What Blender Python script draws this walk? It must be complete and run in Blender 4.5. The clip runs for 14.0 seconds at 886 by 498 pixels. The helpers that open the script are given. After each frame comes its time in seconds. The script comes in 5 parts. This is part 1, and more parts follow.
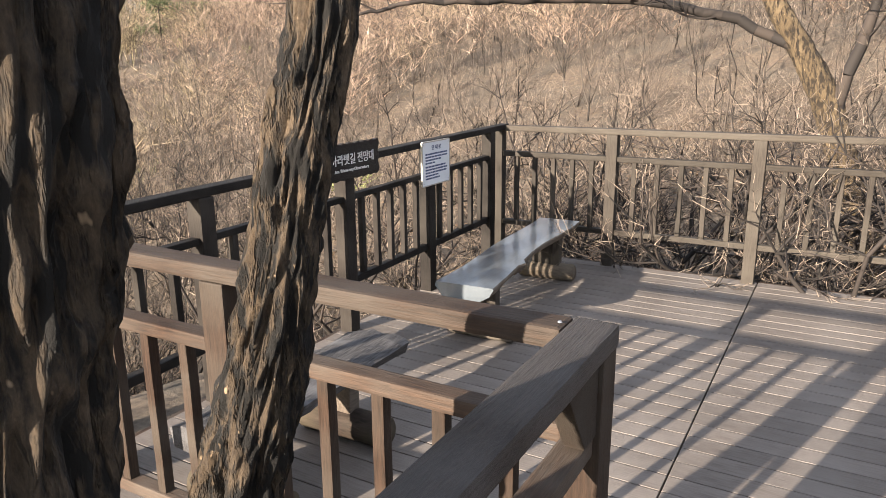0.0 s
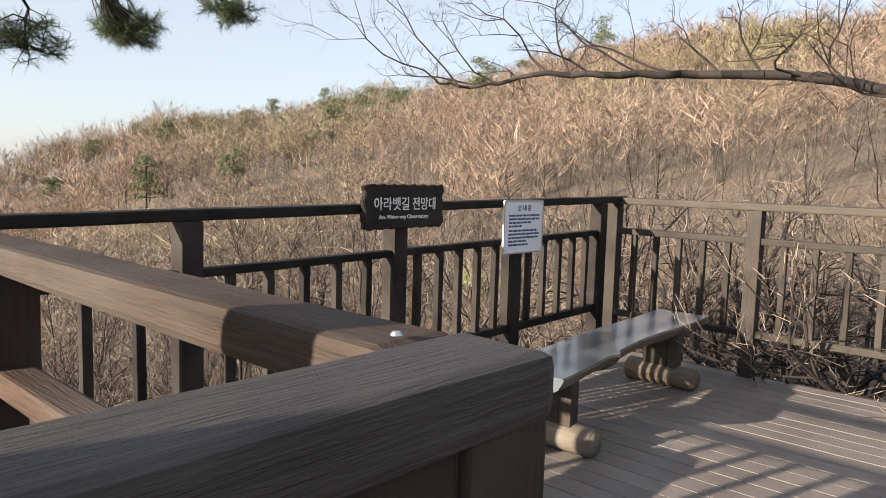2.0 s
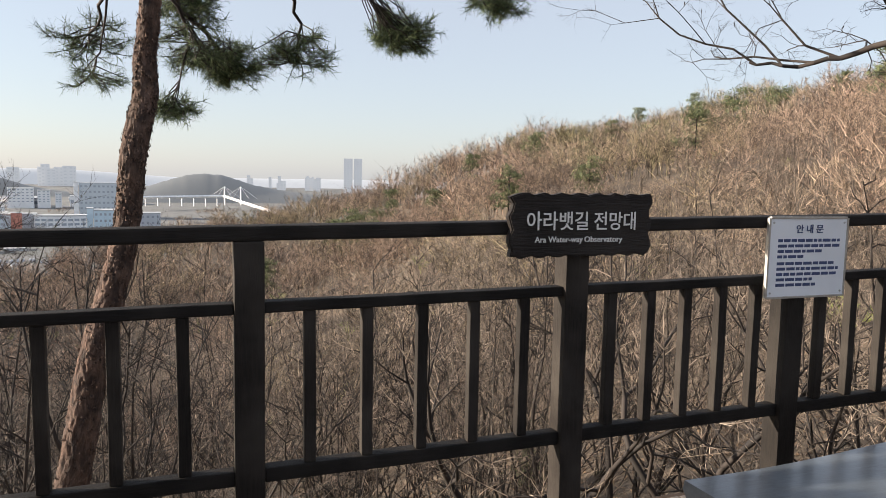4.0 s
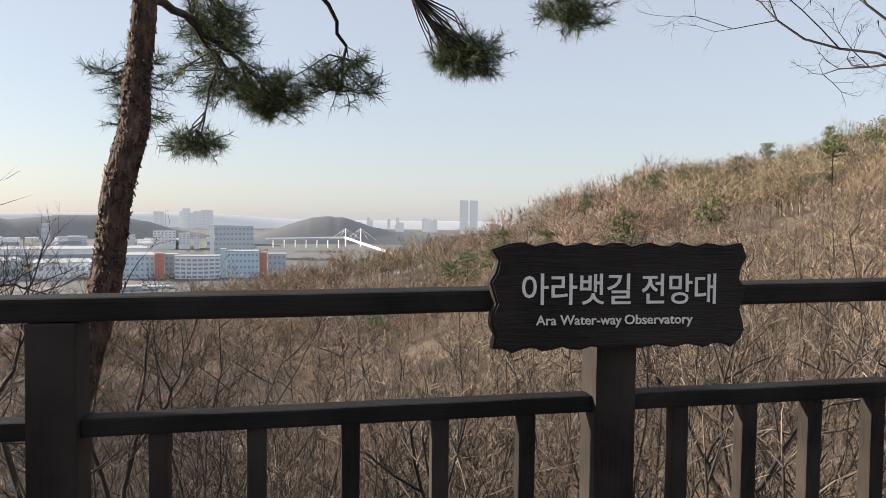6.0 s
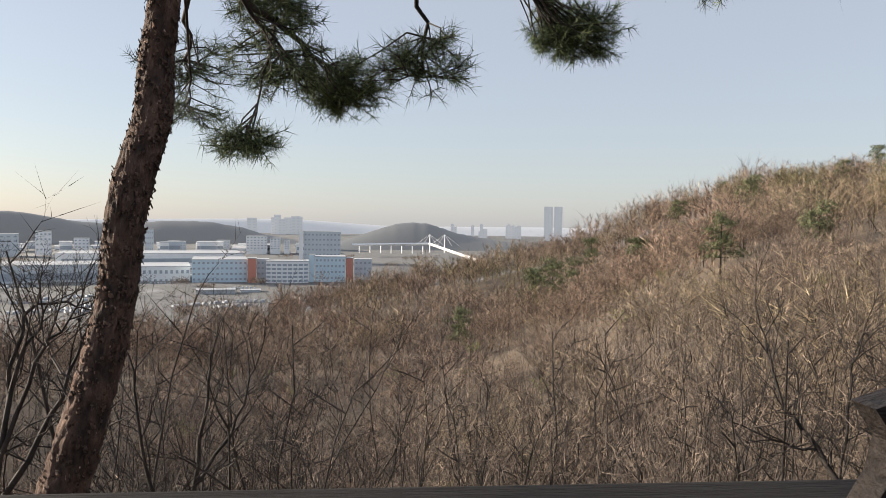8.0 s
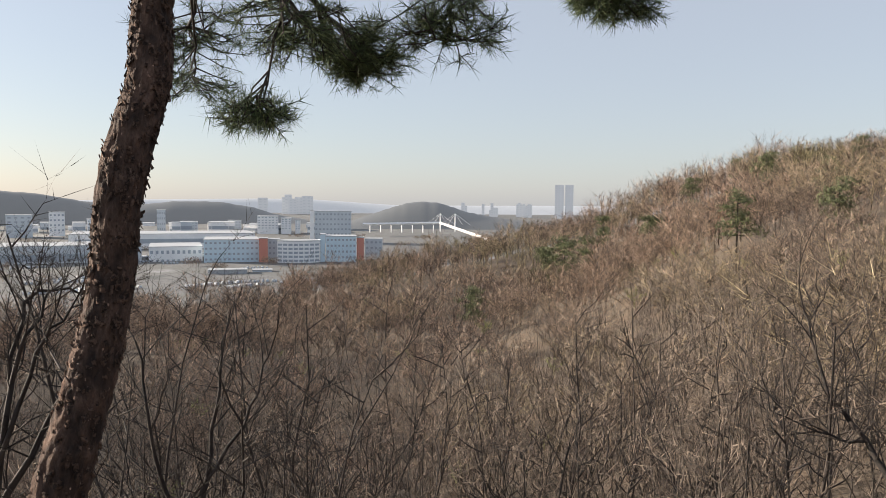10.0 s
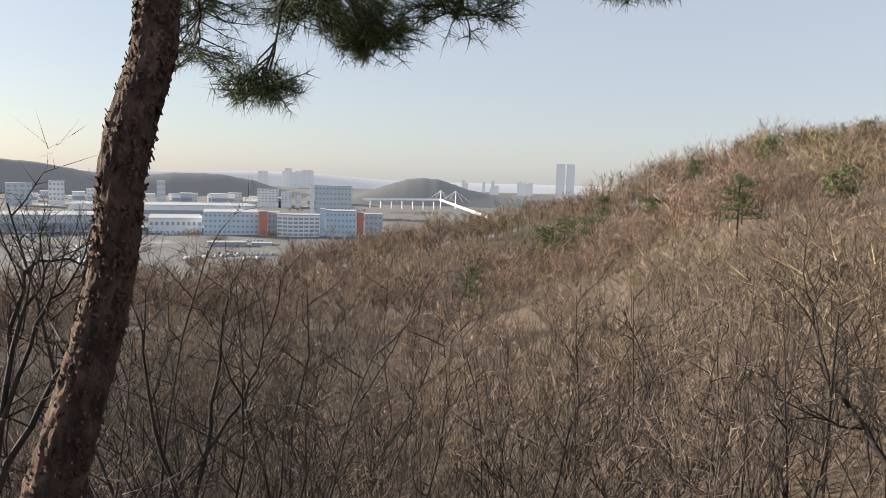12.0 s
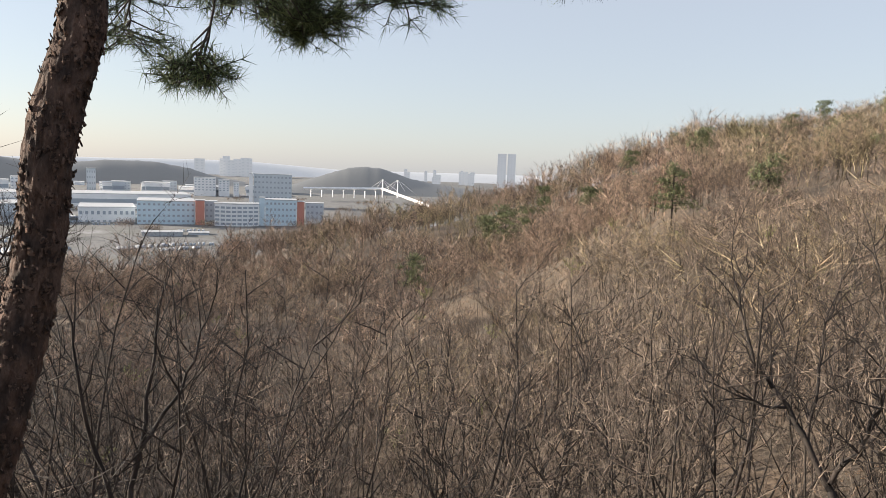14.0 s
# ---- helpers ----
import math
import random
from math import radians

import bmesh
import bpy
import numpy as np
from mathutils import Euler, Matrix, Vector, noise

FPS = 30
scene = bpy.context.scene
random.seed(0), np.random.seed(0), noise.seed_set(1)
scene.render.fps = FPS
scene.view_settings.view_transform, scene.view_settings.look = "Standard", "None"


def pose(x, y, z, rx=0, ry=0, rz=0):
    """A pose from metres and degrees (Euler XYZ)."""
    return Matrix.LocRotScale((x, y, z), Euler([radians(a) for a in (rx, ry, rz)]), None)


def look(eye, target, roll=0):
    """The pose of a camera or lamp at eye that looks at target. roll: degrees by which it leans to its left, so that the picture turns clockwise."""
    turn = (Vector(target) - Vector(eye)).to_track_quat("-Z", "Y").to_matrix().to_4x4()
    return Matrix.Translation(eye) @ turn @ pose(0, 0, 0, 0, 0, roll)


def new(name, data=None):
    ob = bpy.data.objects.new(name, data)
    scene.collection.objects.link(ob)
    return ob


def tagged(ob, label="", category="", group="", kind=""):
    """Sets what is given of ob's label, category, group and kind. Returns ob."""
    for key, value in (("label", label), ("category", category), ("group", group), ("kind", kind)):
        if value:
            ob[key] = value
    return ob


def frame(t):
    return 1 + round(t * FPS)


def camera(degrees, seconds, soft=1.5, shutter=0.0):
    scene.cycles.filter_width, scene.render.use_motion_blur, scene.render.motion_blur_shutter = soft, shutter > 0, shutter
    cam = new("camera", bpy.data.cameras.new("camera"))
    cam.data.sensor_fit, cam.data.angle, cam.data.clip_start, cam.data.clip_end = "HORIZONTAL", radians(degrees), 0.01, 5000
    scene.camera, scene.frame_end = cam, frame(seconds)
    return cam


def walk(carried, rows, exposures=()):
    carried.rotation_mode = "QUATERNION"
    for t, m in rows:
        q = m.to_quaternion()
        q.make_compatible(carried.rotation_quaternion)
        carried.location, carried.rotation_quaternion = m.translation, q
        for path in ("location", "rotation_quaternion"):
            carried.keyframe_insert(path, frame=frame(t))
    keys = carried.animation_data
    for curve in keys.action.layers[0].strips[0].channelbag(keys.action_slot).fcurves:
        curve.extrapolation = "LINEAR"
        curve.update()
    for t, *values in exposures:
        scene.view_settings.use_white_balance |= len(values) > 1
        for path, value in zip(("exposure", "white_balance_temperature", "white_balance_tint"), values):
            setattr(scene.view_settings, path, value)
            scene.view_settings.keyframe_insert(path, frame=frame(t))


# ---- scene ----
cam = camera(64.0, 14.0, soft=0.8)
PATH = [
    (0, (0.218, 0.236, 1.828), (-0.744, 1.917, 1.33), -0.5),
    (0.5, (0.216, 0.494, 1.775), (-0.84, 2.121, 1.288), -0.8),
    (1, (0.166, 0.724, 1.671), (-0.959, 2.321, 1.243), -0.4),
    (1.5, (0.169, 0.993, 1.533), (-1.029, 2.568, 1.239), 0.9),
    (2, (0.119, 1.303, 1.383), (-1.216, 2.778, 1.186), 1.7),
    (2.5, (0.109, 1.74, 1.359), (-1.409, 3.027, 1.168), 1.4),
    (3, (0.035, 2.047, 1.363), (-1.659, 3.091, 1.16), 0.6),
    (3.5, (-0.115, 2.331, 1.382), (-1.922, 3.161, 1.173), 0.7),
    (4, (-0.257, 2.672, 1.389), (-2.141, 3.315, 1.194), 1.1),
    (4.2, (-0.316, 2.761, 1.397), (-2.22, 3.344, 1.206), 1.3),
    (6.3, (-1.285, 3.443, 1.397), (-3.262, 3.733, 1.31), 0.5),
    (6.5, (-1.394, 3.478, 1.395), (-3.375, 3.736, 1.3), 0.4),
    (7, (-1.66, 3.568, 1.406), (-3.649, 3.746, 1.301), 0.7),
    (7.5, (-1.936, 3.51, 1.419), (-3.929, 3.641, 1.326), 1.0),
    (8, (-2.211, 3.44, 1.448), (-4.207, 3.535, 1.378), 0.8),
    (8.2, (-2.294, 3.45, 1.445), (-4.291, 3.532, 1.385), 0.7),
    (10.5, (-2.67, 3.314, 1.46), (-4.663, 3.376, 1.309), 0.7),
    (11, (-2.69, 3.309, 1.465), (-4.682, 3.368, 1.298), 1.0),
    (11.5, (-2.693, 3.305, 1.458), (-4.684, 3.362, 1.276), 1.2),
    (12, (-2.691, 3.304, 1.459), (-4.681, 3.372, 1.265), 1.7),
    (12.5, (-2.694, 3.302, 1.461), (-4.681, 3.401, 1.256), 2.0),
    (13, (-2.687, 3.307, 1.46), (-4.67, 3.454, 1.246), 2.0),
    (13.5, (-2.672, 3.314, 1.457), (-4.65, 3.507, 1.236), 2.0),
    (14, (-2.67, 3.316, 1.458), (-4.644, 3.547, 1.239), 2.0),
]
EXPOSURES = [(0.0, 1.95), (1.0, 1.85), (2.0, 1.55), (3.0, 1.35), (4.2, 1.36), (6.3, 1.24), (8.0, 1.1), (10.5, 1.12), (11.5, 1.12), (13.5, 1.25), (14.0, 1.25)]
walk(cam, [(t, look(eye, target, roll)) for t, eye, target, roll in PATH], EXPOSURES)

# ---- world, sun ----
SUN_EL, SUN_AZ = 15.0, 163.5          # azimuth counted from +y towards -x
sun_dir = Vector((-math.sin(radians(SUN_AZ)) * math.cos(radians(SUN_EL)), math.cos(radians(SUN_AZ)) * math.cos(radians(SUN_EL)), math.sin(radians(SUN_EL))))
world = bpy.data.worlds.new("sky")
scene.world = world
world.use_nodes = True
sky = world.node_tree.nodes.new("ShaderNodeTexSky")
sky.sky_type, sky.sun_disc = "NISHITA", False
sky.sun_elevation, sky.sun_rotation = radians(SUN_EL), radians(360 - SUN_AZ)
sky.altitude, sky.air_density, sky.dust_density, sky.ozone_density = 100, 1.0, 1.0, 2.0
world.node_tree.links.new(sky.outputs[0], world.node_tree.nodes["Background"].inputs[0])
world.node_tree.nodes["Background"].inputs[1].default_value = 0.032
haze = world.node_tree.nodes.new("ShaderNodeBackground")          # even veil of haze over the whole sky
haze.inputs[0].default_value, haze.inputs[1].default_value = (0.88, 0.90, 0.98, 1), 0.215
both = world.node_tree.nodes.new("ShaderNodeAddShader")
world.node_tree.links.new(world.node_tree.nodes["Background"].outputs[0], both.inputs[0])
world.node_tree.links.new(haze.outputs[0], both.inputs[1])
world.node_tree.links.new(both.outputs[0], world.node_tree.nodes["World Output"].inputs[0])
sun = new("sun", bpy.data.lights.new("sun", "SUN"))
sun.data.energy, sun.data.angle, sun.data.color = 5.0, radians(0.6), (1.0, 0.865, 0.71)
sun.matrix_world = look(sun_dir * 50, (0, 0, 0))

# ---- materials ----
def material(name):
    m = bpy.data.materials.new(name)
    m.use_nodes = True
    return m, m.node_tree, m.node_tree.nodes["Principled BSDF"]


def ramp(nt, fac, stops):
    r = nt.nodes.new("ShaderNodeValToRGB")
    els = r.color_ramp.elements
    while len(els) < len(stops):
        els.new(0.5)
    for e, (p, c) in zip(els, stops):
        e.position, e.color = p, (*c, 1)
    nt.links.new(fac, r.inputs[0])
    return r.outputs[0]


def tex(nt, scale, stretch=(1, 1, 1), detail=4, rough=0.6, coords="Object", distortion=0.0):
    co, mp, n = nt.nodes.new("ShaderNodeTexCoord"), nt.nodes.new("ShaderNodeMapping"), nt.nodes.new("ShaderNodeTexNoise")
    mp.inputs["Scale"].default_value = stretch
    n.inputs["Scale"].default_value, n.inputs["Detail"].default_value, n.inputs["Roughness"].default_value = scale, detail, rough
    n.inputs["Distortion"].default_value = distortion
    nt.links.new(co.outputs[coords], mp.inputs[0])
    nt.links.new(mp.outputs[0], n.inputs[0])
    return n.outputs["Fac"]


def mixed(nt, fac, a, b, blend="MIX"):
    m = nt.nodes.new("ShaderNodeMix")
    m.data_type, m.blend_type = "RGBA", blend
    for sock, v in ((m.inputs[0], fac), (m.inputs[6], a), (m.inputs[7], b)):
        if isinstance(v, (int, float)):
            sock.default_value = v
        elif isinstance(v, tuple):
            sock.default_value = (*v, 1)
        else:
            nt.links.new(v, sock)
    return m.outputs[2]


def math_node(nt, op, a, b):
    m = nt.nodes.new("ShaderNodeMath")
    m.operation = op
    for sock, v in zip(m.inputs, (a, b)):
        if isinstance(v, (int, float)):
            sock.default_value = v
        else:
            nt.links.new(v, sock)
    return m.outputs[0]


def bump(nt, bsdf, height, strength=0.5, distance=0.01):
    b = nt.nodes.new("ShaderNodeBump")
    b.inputs["Strength"].default_value, b.inputs["Distance"].default_value = strength, distance
    nt.links.new(height, b.inputs["Height"])
    nt.links.new(b.outputs[0], bsdf.inputs["Normal"])


def wood(name, dark, light, grey, along=(1, 12, 12), rough=0.7, greying=0.5, coords="Object", bump_by=0.5, vary=0.25, coat=0.0):
    """Weathered timber: grain along one axis, grey patches and a tone of its own for each piece."""
    m, nt, b = material(name)
    grain = tex(nt, 9, along, 6, 0.65, coords, 0.4)
    patch = tex(nt, 2.5, (1, 1.6, 1.6), 3, 0.5, coords)
    base = ramp(nt, grain, [(0.30, dark), (0.62, light)])
    worn = mixed(nt, ramp(nt, patch, [(0.5 - greying * 0.4, (0, 0, 0)), (0.72, (1, 1, 1))]), base, grey)
    info = nt.nodes.new("ShaderNodeObjectInfo")
    tone = math_node(nt, "ADD", math_node(nt, "MULTIPLY", info.outputs["Random"], 2 * vary), 1 - vary)
    mul = nt.nodes.new("ShaderNodeVectorMath")
    mul.operation = "SCALE"
    nt.links.new(worn, mul.inputs[0])
    nt.links.new(tone, mul.inputs["Scale"])
    nt.links.new(mul.outputs[0], b.inputs["Base Color"])
    b.inputs["Roughness"].default_value = rough
    b.inputs["Specular IOR Level"].default_value = 0.5 if coat else 0.22
    b.inputs["Coat Weight"].default_value = coat
    b.inputs["Coat Roughness"].default_value = 0.16
    crack = tex(nt, 22, tuple(a * 1.0 for a in along), 3, 0.5, coords)
    bump(nt, b, math_node(nt, "ADD", grain, math_node(nt, "MULTIPLY", crack, 0.6)), bump_by, 0.006)
    return m


RAIL_X = wood("stained rail timber, grain along x", (0.012, 0.007, 0.005), (0.062, 0.034, 0.021), (0.085, 0.07, 0.058), (1, 12, 12), greying=0.45)
RAIL_Y = wood("stained rail timber, grain along y", (0.012, 0.007, 0.005), (0.062, 0.034, 0.021), (0.085, 0.07, 0.058), (12, 1, 12), greying=0.45)
RAIL_Z = wood("stained post timber, grain upright", (0.009, 0.0055, 0.004), (0.04, 0.023, 0.015), (0.05, 0.041, 0.033), (12, 12, 1), greying=0.35)
# Near-black copies of the stained timber: shade on the valley-side railing put into colour.
SHADE_Y = wood("stained rail toned for shade, grain along y", (0.004, 0.0033, 0.003), (0.010, 0.008, 0.007), (0.026, 0.022, 0.019), (12, 1, 12), greying=0.3)
SHADE_Z = wood("stained post toned for shade, grain upright", (0.007, 0.0055, 0.005), (0.018, 0.014, 0.0115), (0.04, 0.034, 0.029), (12, 12, 1), greying=0.3)
HAND_Y = wood("grey handrail timber", (0.009, 0.0075, 0.007), (0.042, 0.032, 0.027), (0.07, 0.064, 0.062), (14, 1, 14), rough=0.55, greying=0.5, bump_by=0.8)
GREY_X = wood("bleached rail timber, grain along x", (0.016, 0.0125, 0.010), (0.047, 0.038, 0.030), (0.066, 0.057, 0.047), (1, 12, 12), greying=0.5)
GREY_Z = wood("bleached post timber, grain upright", (0.014, 0.011, 0.009), (0.041, 0.033, 0.027), (0.058, 0.05, 0.041), (12, 12, 1), greying=0.5)
DECK = wood("worn deck board", (0.08, 0.066, 0.058), (0.168, 0.144, 0.127), (0.21, 0.187, 0.170), (1, 14, 14), rough=0.62, greying=0.55, vary=0.13, bump_by=0.35)
# Blue in the base colour stands in for sky mirrored by the varnish.
SLAB = wood("varnished bench slab with sky tint", (0.045, 0.052, 0.06), (0.085, 0.10, 0.115), (0.12, 0.14, 0.16), (9, 1, 9), rough=0.3, greying=0.4, vary=0.0, bump_by=0.12, coat=0.9)
EDGE = wood("rough bark edge", (0.05, 0.04, 0.03), (0.13, 0.1, 0.08), (0.2, 0.17, 0.14), (8, 1.5, 8), rough=0.85, vary=0.0, bump_by=0.9)
OLD = wood("split grey bench timber", (0.010, 0.0095, 0.0098), (0.12, 0.115, 0.118), (0.22, 0.22, 0.23), (20, 1, 20), rough=0.75, greying=0.0, vary=0.0, bump_by=1.0)
LOG = wood("peeled log", (0.07, 0.055, 0.04), (0.17, 0.135, 0.10), (0.19, 0.165, 0.135), (1, 6, 6), rough=0.7, greying=0.35, vary=0.1)
LOG_DARK = wood("dark brown log timber", (0.013, 0.010, 0.008), (0.045, 0.032, 0.025), (0.09, 0.075, 0.05), (1, 6, 6), rough=0.75, greying=0.35, vary=0.1)
SIGN = wood("charred sign board", (0.006, 0.005, 0.0045), (0.022, 0.017, 0.015), (0.03, 0.025, 0.022), (9, 1.2, 14), rough=0.5, greying=0.1, vary=0.0, bump_by=0.9)


def plain(name, col, rough=0.6, metal=0.0, scale=20, amount=0.15, coords="Object"):
    m, nt, b = material(name)
    n = tex(nt, scale, detail=5, coords=coords)
    big = tex(nt, scale * 0.13, detail=2, coords=coords)
    f = math_node(nt, "ADD", math_node(nt, "MULTIPLY", n, 0.5), math_node(nt, "MULTIPLY", big, 0.5))
    lo, hi = tuple(c * (1 - amount) for c in col), tuple(min(1, c * (1 + amount)) for c in col)
    nt.links.new(ramp(nt, f, [(0.35, lo), (0.65, hi)]), b.inputs["Base Color"])
    b.inputs["Roughness"].default_value, b.inputs["Metallic"].default_value = rough, metal
    return m


PAINT = plain("white letter paint", (0.74, 0.72, 0.70), 0.6, 0, 60, 0.1)
PLATE = plain("white enamel plate", (0.74, 0.76, 0.80), 0.35, 0, 8, 0.06)
FRAME = plain("weathered steel rim", (0.42, 0.40, 0.37), 0.45, 0.6, 30, 0.2)
INK = plain("dark blue ink", (0.05, 0.07, 0.16), 0.6)
STEEL = plain("galvanised bolt", (0.5, 0.5, 0.5), 0.4, 1.0)
CONCRETE = plain("concrete", (0.42, 0.41, 0.39), 0.85, 0, 3, 0.15)


def bark(name, deep, ridge, pale, cell=(26, 26, 7), strength=1.0, flake=0.35, edge=(0.40, 0.54)):
    """Furrowed bark: long plates with dark furrows, paler ridges and flecks."""
    m, nt, b = material(name)
    wide = tex(nt, cell[0], (1, 1, cell[2] / cell[0]), 4, 0.6, distortion=0.15)
    fine = tex(nt, 95, (1, 1, 0.4), 8, 0.8)
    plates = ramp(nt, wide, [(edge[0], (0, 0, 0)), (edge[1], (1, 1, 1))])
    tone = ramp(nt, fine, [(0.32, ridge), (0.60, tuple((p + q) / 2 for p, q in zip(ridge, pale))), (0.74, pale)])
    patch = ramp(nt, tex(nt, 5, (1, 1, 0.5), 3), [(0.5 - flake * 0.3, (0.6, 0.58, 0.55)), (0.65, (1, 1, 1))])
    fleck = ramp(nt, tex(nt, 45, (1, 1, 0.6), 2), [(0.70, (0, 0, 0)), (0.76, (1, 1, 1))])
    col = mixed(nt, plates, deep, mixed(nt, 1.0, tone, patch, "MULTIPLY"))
    nt.links.new(mixed(nt, fleck, col, tuple(min(1, c * 1.5) for c in pale)), b.inputs["Base Color"])
    b.inputs["Roughness"].default_value = 0.9
    bump(nt, b, math_node(nt, "ADD", plates, math_node(nt, "MULTIPLY", fine, 0.7)), strength, 0.015)
    return m


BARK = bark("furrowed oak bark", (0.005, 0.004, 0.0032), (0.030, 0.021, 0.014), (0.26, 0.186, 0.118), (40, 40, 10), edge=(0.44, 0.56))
OLD_BARK = bark("yellow-brown bark", (0.02, 0.014, 0.009), (0.085, 0.06, 0.035), (0.26, 0.19, 0.11), (26, 26, 7))
PINE_BARK = bark("flaking red pine bark", (0.028, 0.017, 0.0135), (0.10, 0.056, 0.041), (0.36, 0.235, 0.175), (17, 17, 9), flake=0.6, edge=(0.34, 0.66))
FLAKE = bark("loose pine bark flakes", (0.03, 0.018, 0.014), (0.12, 0.068, 0.05), (0.42, 0.28, 0.21), (60, 60, 60))


def twig_material(name, stops, big, patch_stops, crowns=0.0):
    """Bare twigs: each twig its own tone, whole stands a little different."""
    m, nt, b = material(name)
    geo = nt.nodes.new("ShaderNodeNewGeometry")
    one = ramp(nt, geo.outputs["Random Per Island"], stops)
    stand = ramp(nt, tex(nt, big, detail=3), patch_stops)
    col = mixed(nt, 0.75, one, stand, "MULTIPLY")
    if crowns:
        col = mixed(nt, 1.0, col, ramp(nt, tex(nt, crowns, detail=1), [(0.3, (0.55, 0.52, 0.5)), (0.5, (0.95, 0.9, 0.85)), (0.7, (1.25, 1.2, 1.15))]), "MULTIPLY")
    nt.links.new(col, b.inputs["Base Color"])
    b.inputs["Roughness"].default_value = 0.85
    return m


TWIG = twig_material("grey brown twigs", [(0.0, (0.022, 0.018, 0.0155)), (0.4, (0.105, 0.085, 0.070)), (0.7, (0.25, 0.207, 0.172)), (1.0, (0.40, 0.34, 0.285))], 0.6, [(0.3, (0.72, 0.64, 0.58)), (0.7, (1, 0.95, 0.9))])
STEM = twig_material("brown stems", [(0.0, (0.02, 0.016, 0.0135)), (0.6, (0.055, 0.044, 0.036)), (1.0, (0.13, 0.108, 0.09))], 0.6, [(0.3, (0.8, 0.8, 0.8)), (0.7, (1, 1, 1))])
DARK_TWIG = twig_material("dark branches", [(0.0, (0.012, 0.0095, 0.0085)), (1.0, (0.046, 0.035, 0.029))], 0.6, [(0.3, (0.8, 0.8, 0.8)), (0.7, (1, 1, 1))])
WOODS = twig_material("far bare crowns", [(0.0, (0.024, 0.019, 0.016)), (0.42, (0.125, 0.099, 0.083)), (0.75, (0.35, 0.285, 0.238)), (1.0, (0.62, 0.525, 0.445))], 0.035,
                      [(0.30, (1.0, 0.76, 0.66)), (0.42, (1.0, 0.90, 0.82)), (0.54, (0.94, 0.89, 0.86)), (0.60, (0.93, 0.95, 0.73)), (0.69, (0.74, 0.87, 0.49))], 0.3)
HILL_NEEDLE = twig_material("dull pine needles", [(0.0, (0.05, 0.065, 0.03)), (0.6, (0.105, 0.125, 0.058)), (1.0, (0.20, 0.22, 0.10))], 0.5, [(0.3, (0.8, 0.8, 0.8)), (0.7, (1, 1, 1))])
NEEDLE = twig_material("pine needles", [(0.0, (0.03, 0.045, 0.018)), (0.6, (0.065, 0.095, 0.038)), (1.0, (0.16, 0.20, 0.075))], 2.0, [(0.3, (0.8, 0.8, 0.8)), (0.7, (1, 1, 1))])
BUDS = twig_material("young leaves", [(0.0, (0.18, 0.22, 0.06)), (1.0, (0.38, 0.42, 0.14))], 2.0, [(0.3, (0.8, 0.8, 0.8)), (0.7, (1, 1, 1))])
LITTER = twig_material("fallen oak leaves", [(0.0, (0.08, 0.05, 0.03)), (0.5, (0.20, 0.125, 0.075)), (1.0, (0.36, 0.255, 0.16))], 0.3, [(0.3, (0.8, 0.75, 0.7)), (0.7, (1, 1, 1))])


def ground_material():
    m, nt, b = material("leaf strewn slope and far plain")
    fine, mid, big = tex(nt, 6, detail=8, rough=0.75), tex(nt, 0.6, detail=4), tex(nt, 0.011, detail=7, rough=0.75)
    slope = mixed(nt, ramp(nt, mid, [(0.35, (0, 0, 0)), (0.65, (1, 1, 1))]), ramp(nt, fine, [(0.3, (0.05, 0.036, 0.026)), (0.7, (0.22, 0.16, 0.11))]), ramp(nt, fine, [(0.3, (0.04, 0.033, 0.025)), (0.7, (0.15, 0.122, 0.092))]))
    plain_col = ramp(nt, big, [(0.36, (0.09, 0.095, 0.097)), (0.46, (0.18, 0.18, 0.18)), (0.54, (0.13, 0.135, 0.125)), (0.64, (0.27, 0.27, 0.275))])
    geo, sep = nt.nodes.new("ShaderNodeNewGeometry"), nt.nodes.new("ShaderNodeSeparateXYZ")
    nt.links.new(geo.outputs["Position"], sep.inputs[0])
    low = ramp(nt, math_node(nt, "MULTIPLY", math_node(nt, "ADD", sep.outputs["Z"], 62), 0.02), [(0.1, (1, 1, 1)), (0.5, (0, 0, 0))])
    nt.links.new(mixed(nt, low, slope, plain_col), b.inputs["Base Color"])
    b.inputs["Roughness"].default_value = 0.95
    bump(nt, b, fine, 0.8, 0.05)
    return m


GROUND = ground_material()

# ---- mesh helpers ----
def mesh_from(name, verts, faces, mat, smooth=False):
    me = bpy.data.meshes.new(name)
    v = np.asarray(verts, dtype=np.float32)
    f = np.asarray(faces, dtype=np.int32)
    me.vertices.add(len(v))
    me.vertices.foreach_set("co", v.ravel())
    k = f.shape[1]
    me.loops.add(f.size)
    me.loops.foreach_set("vertex_index", f.ravel())
    me.polygons.add(len(f))
    me.polygons.foreach_set("loop_start", np.arange(0, f.size, k, dtype=np.int32))
    me.polygons.foreach_set("loop_total", np.full(len(f), k, dtype=np.int32))
    if smooth:
        me.polygons.foreach_set("use_smooth", np.ones(len(f), dtype=bool))
    me.materials.append(mat)
    me.update(calc_edges=True)
    me.validate()
    return me


def thing(name, label, category, group="", kind="", at=None):
    ob = new(name)
    ob.empty_display_size = 0.1
    if at is not None:
        ob.matrix_world = at
    return tagged(ob, label, category, group, kind)


def child(name, me, parent, label=""):
    ob = new(name, me)
    ob.parent = parent
    return tagged(ob, label)


def part(name, bm, mat, parent, label="", smooth=False):
    me = bpy.data.meshes.new(name)
    bm.to_mesh(me)
    bm.free()
    me.materials.append(mat)
    if smooth:
        for p in me.polygons:
            p.use_smooth = True
    return child(name, me, parent, label)


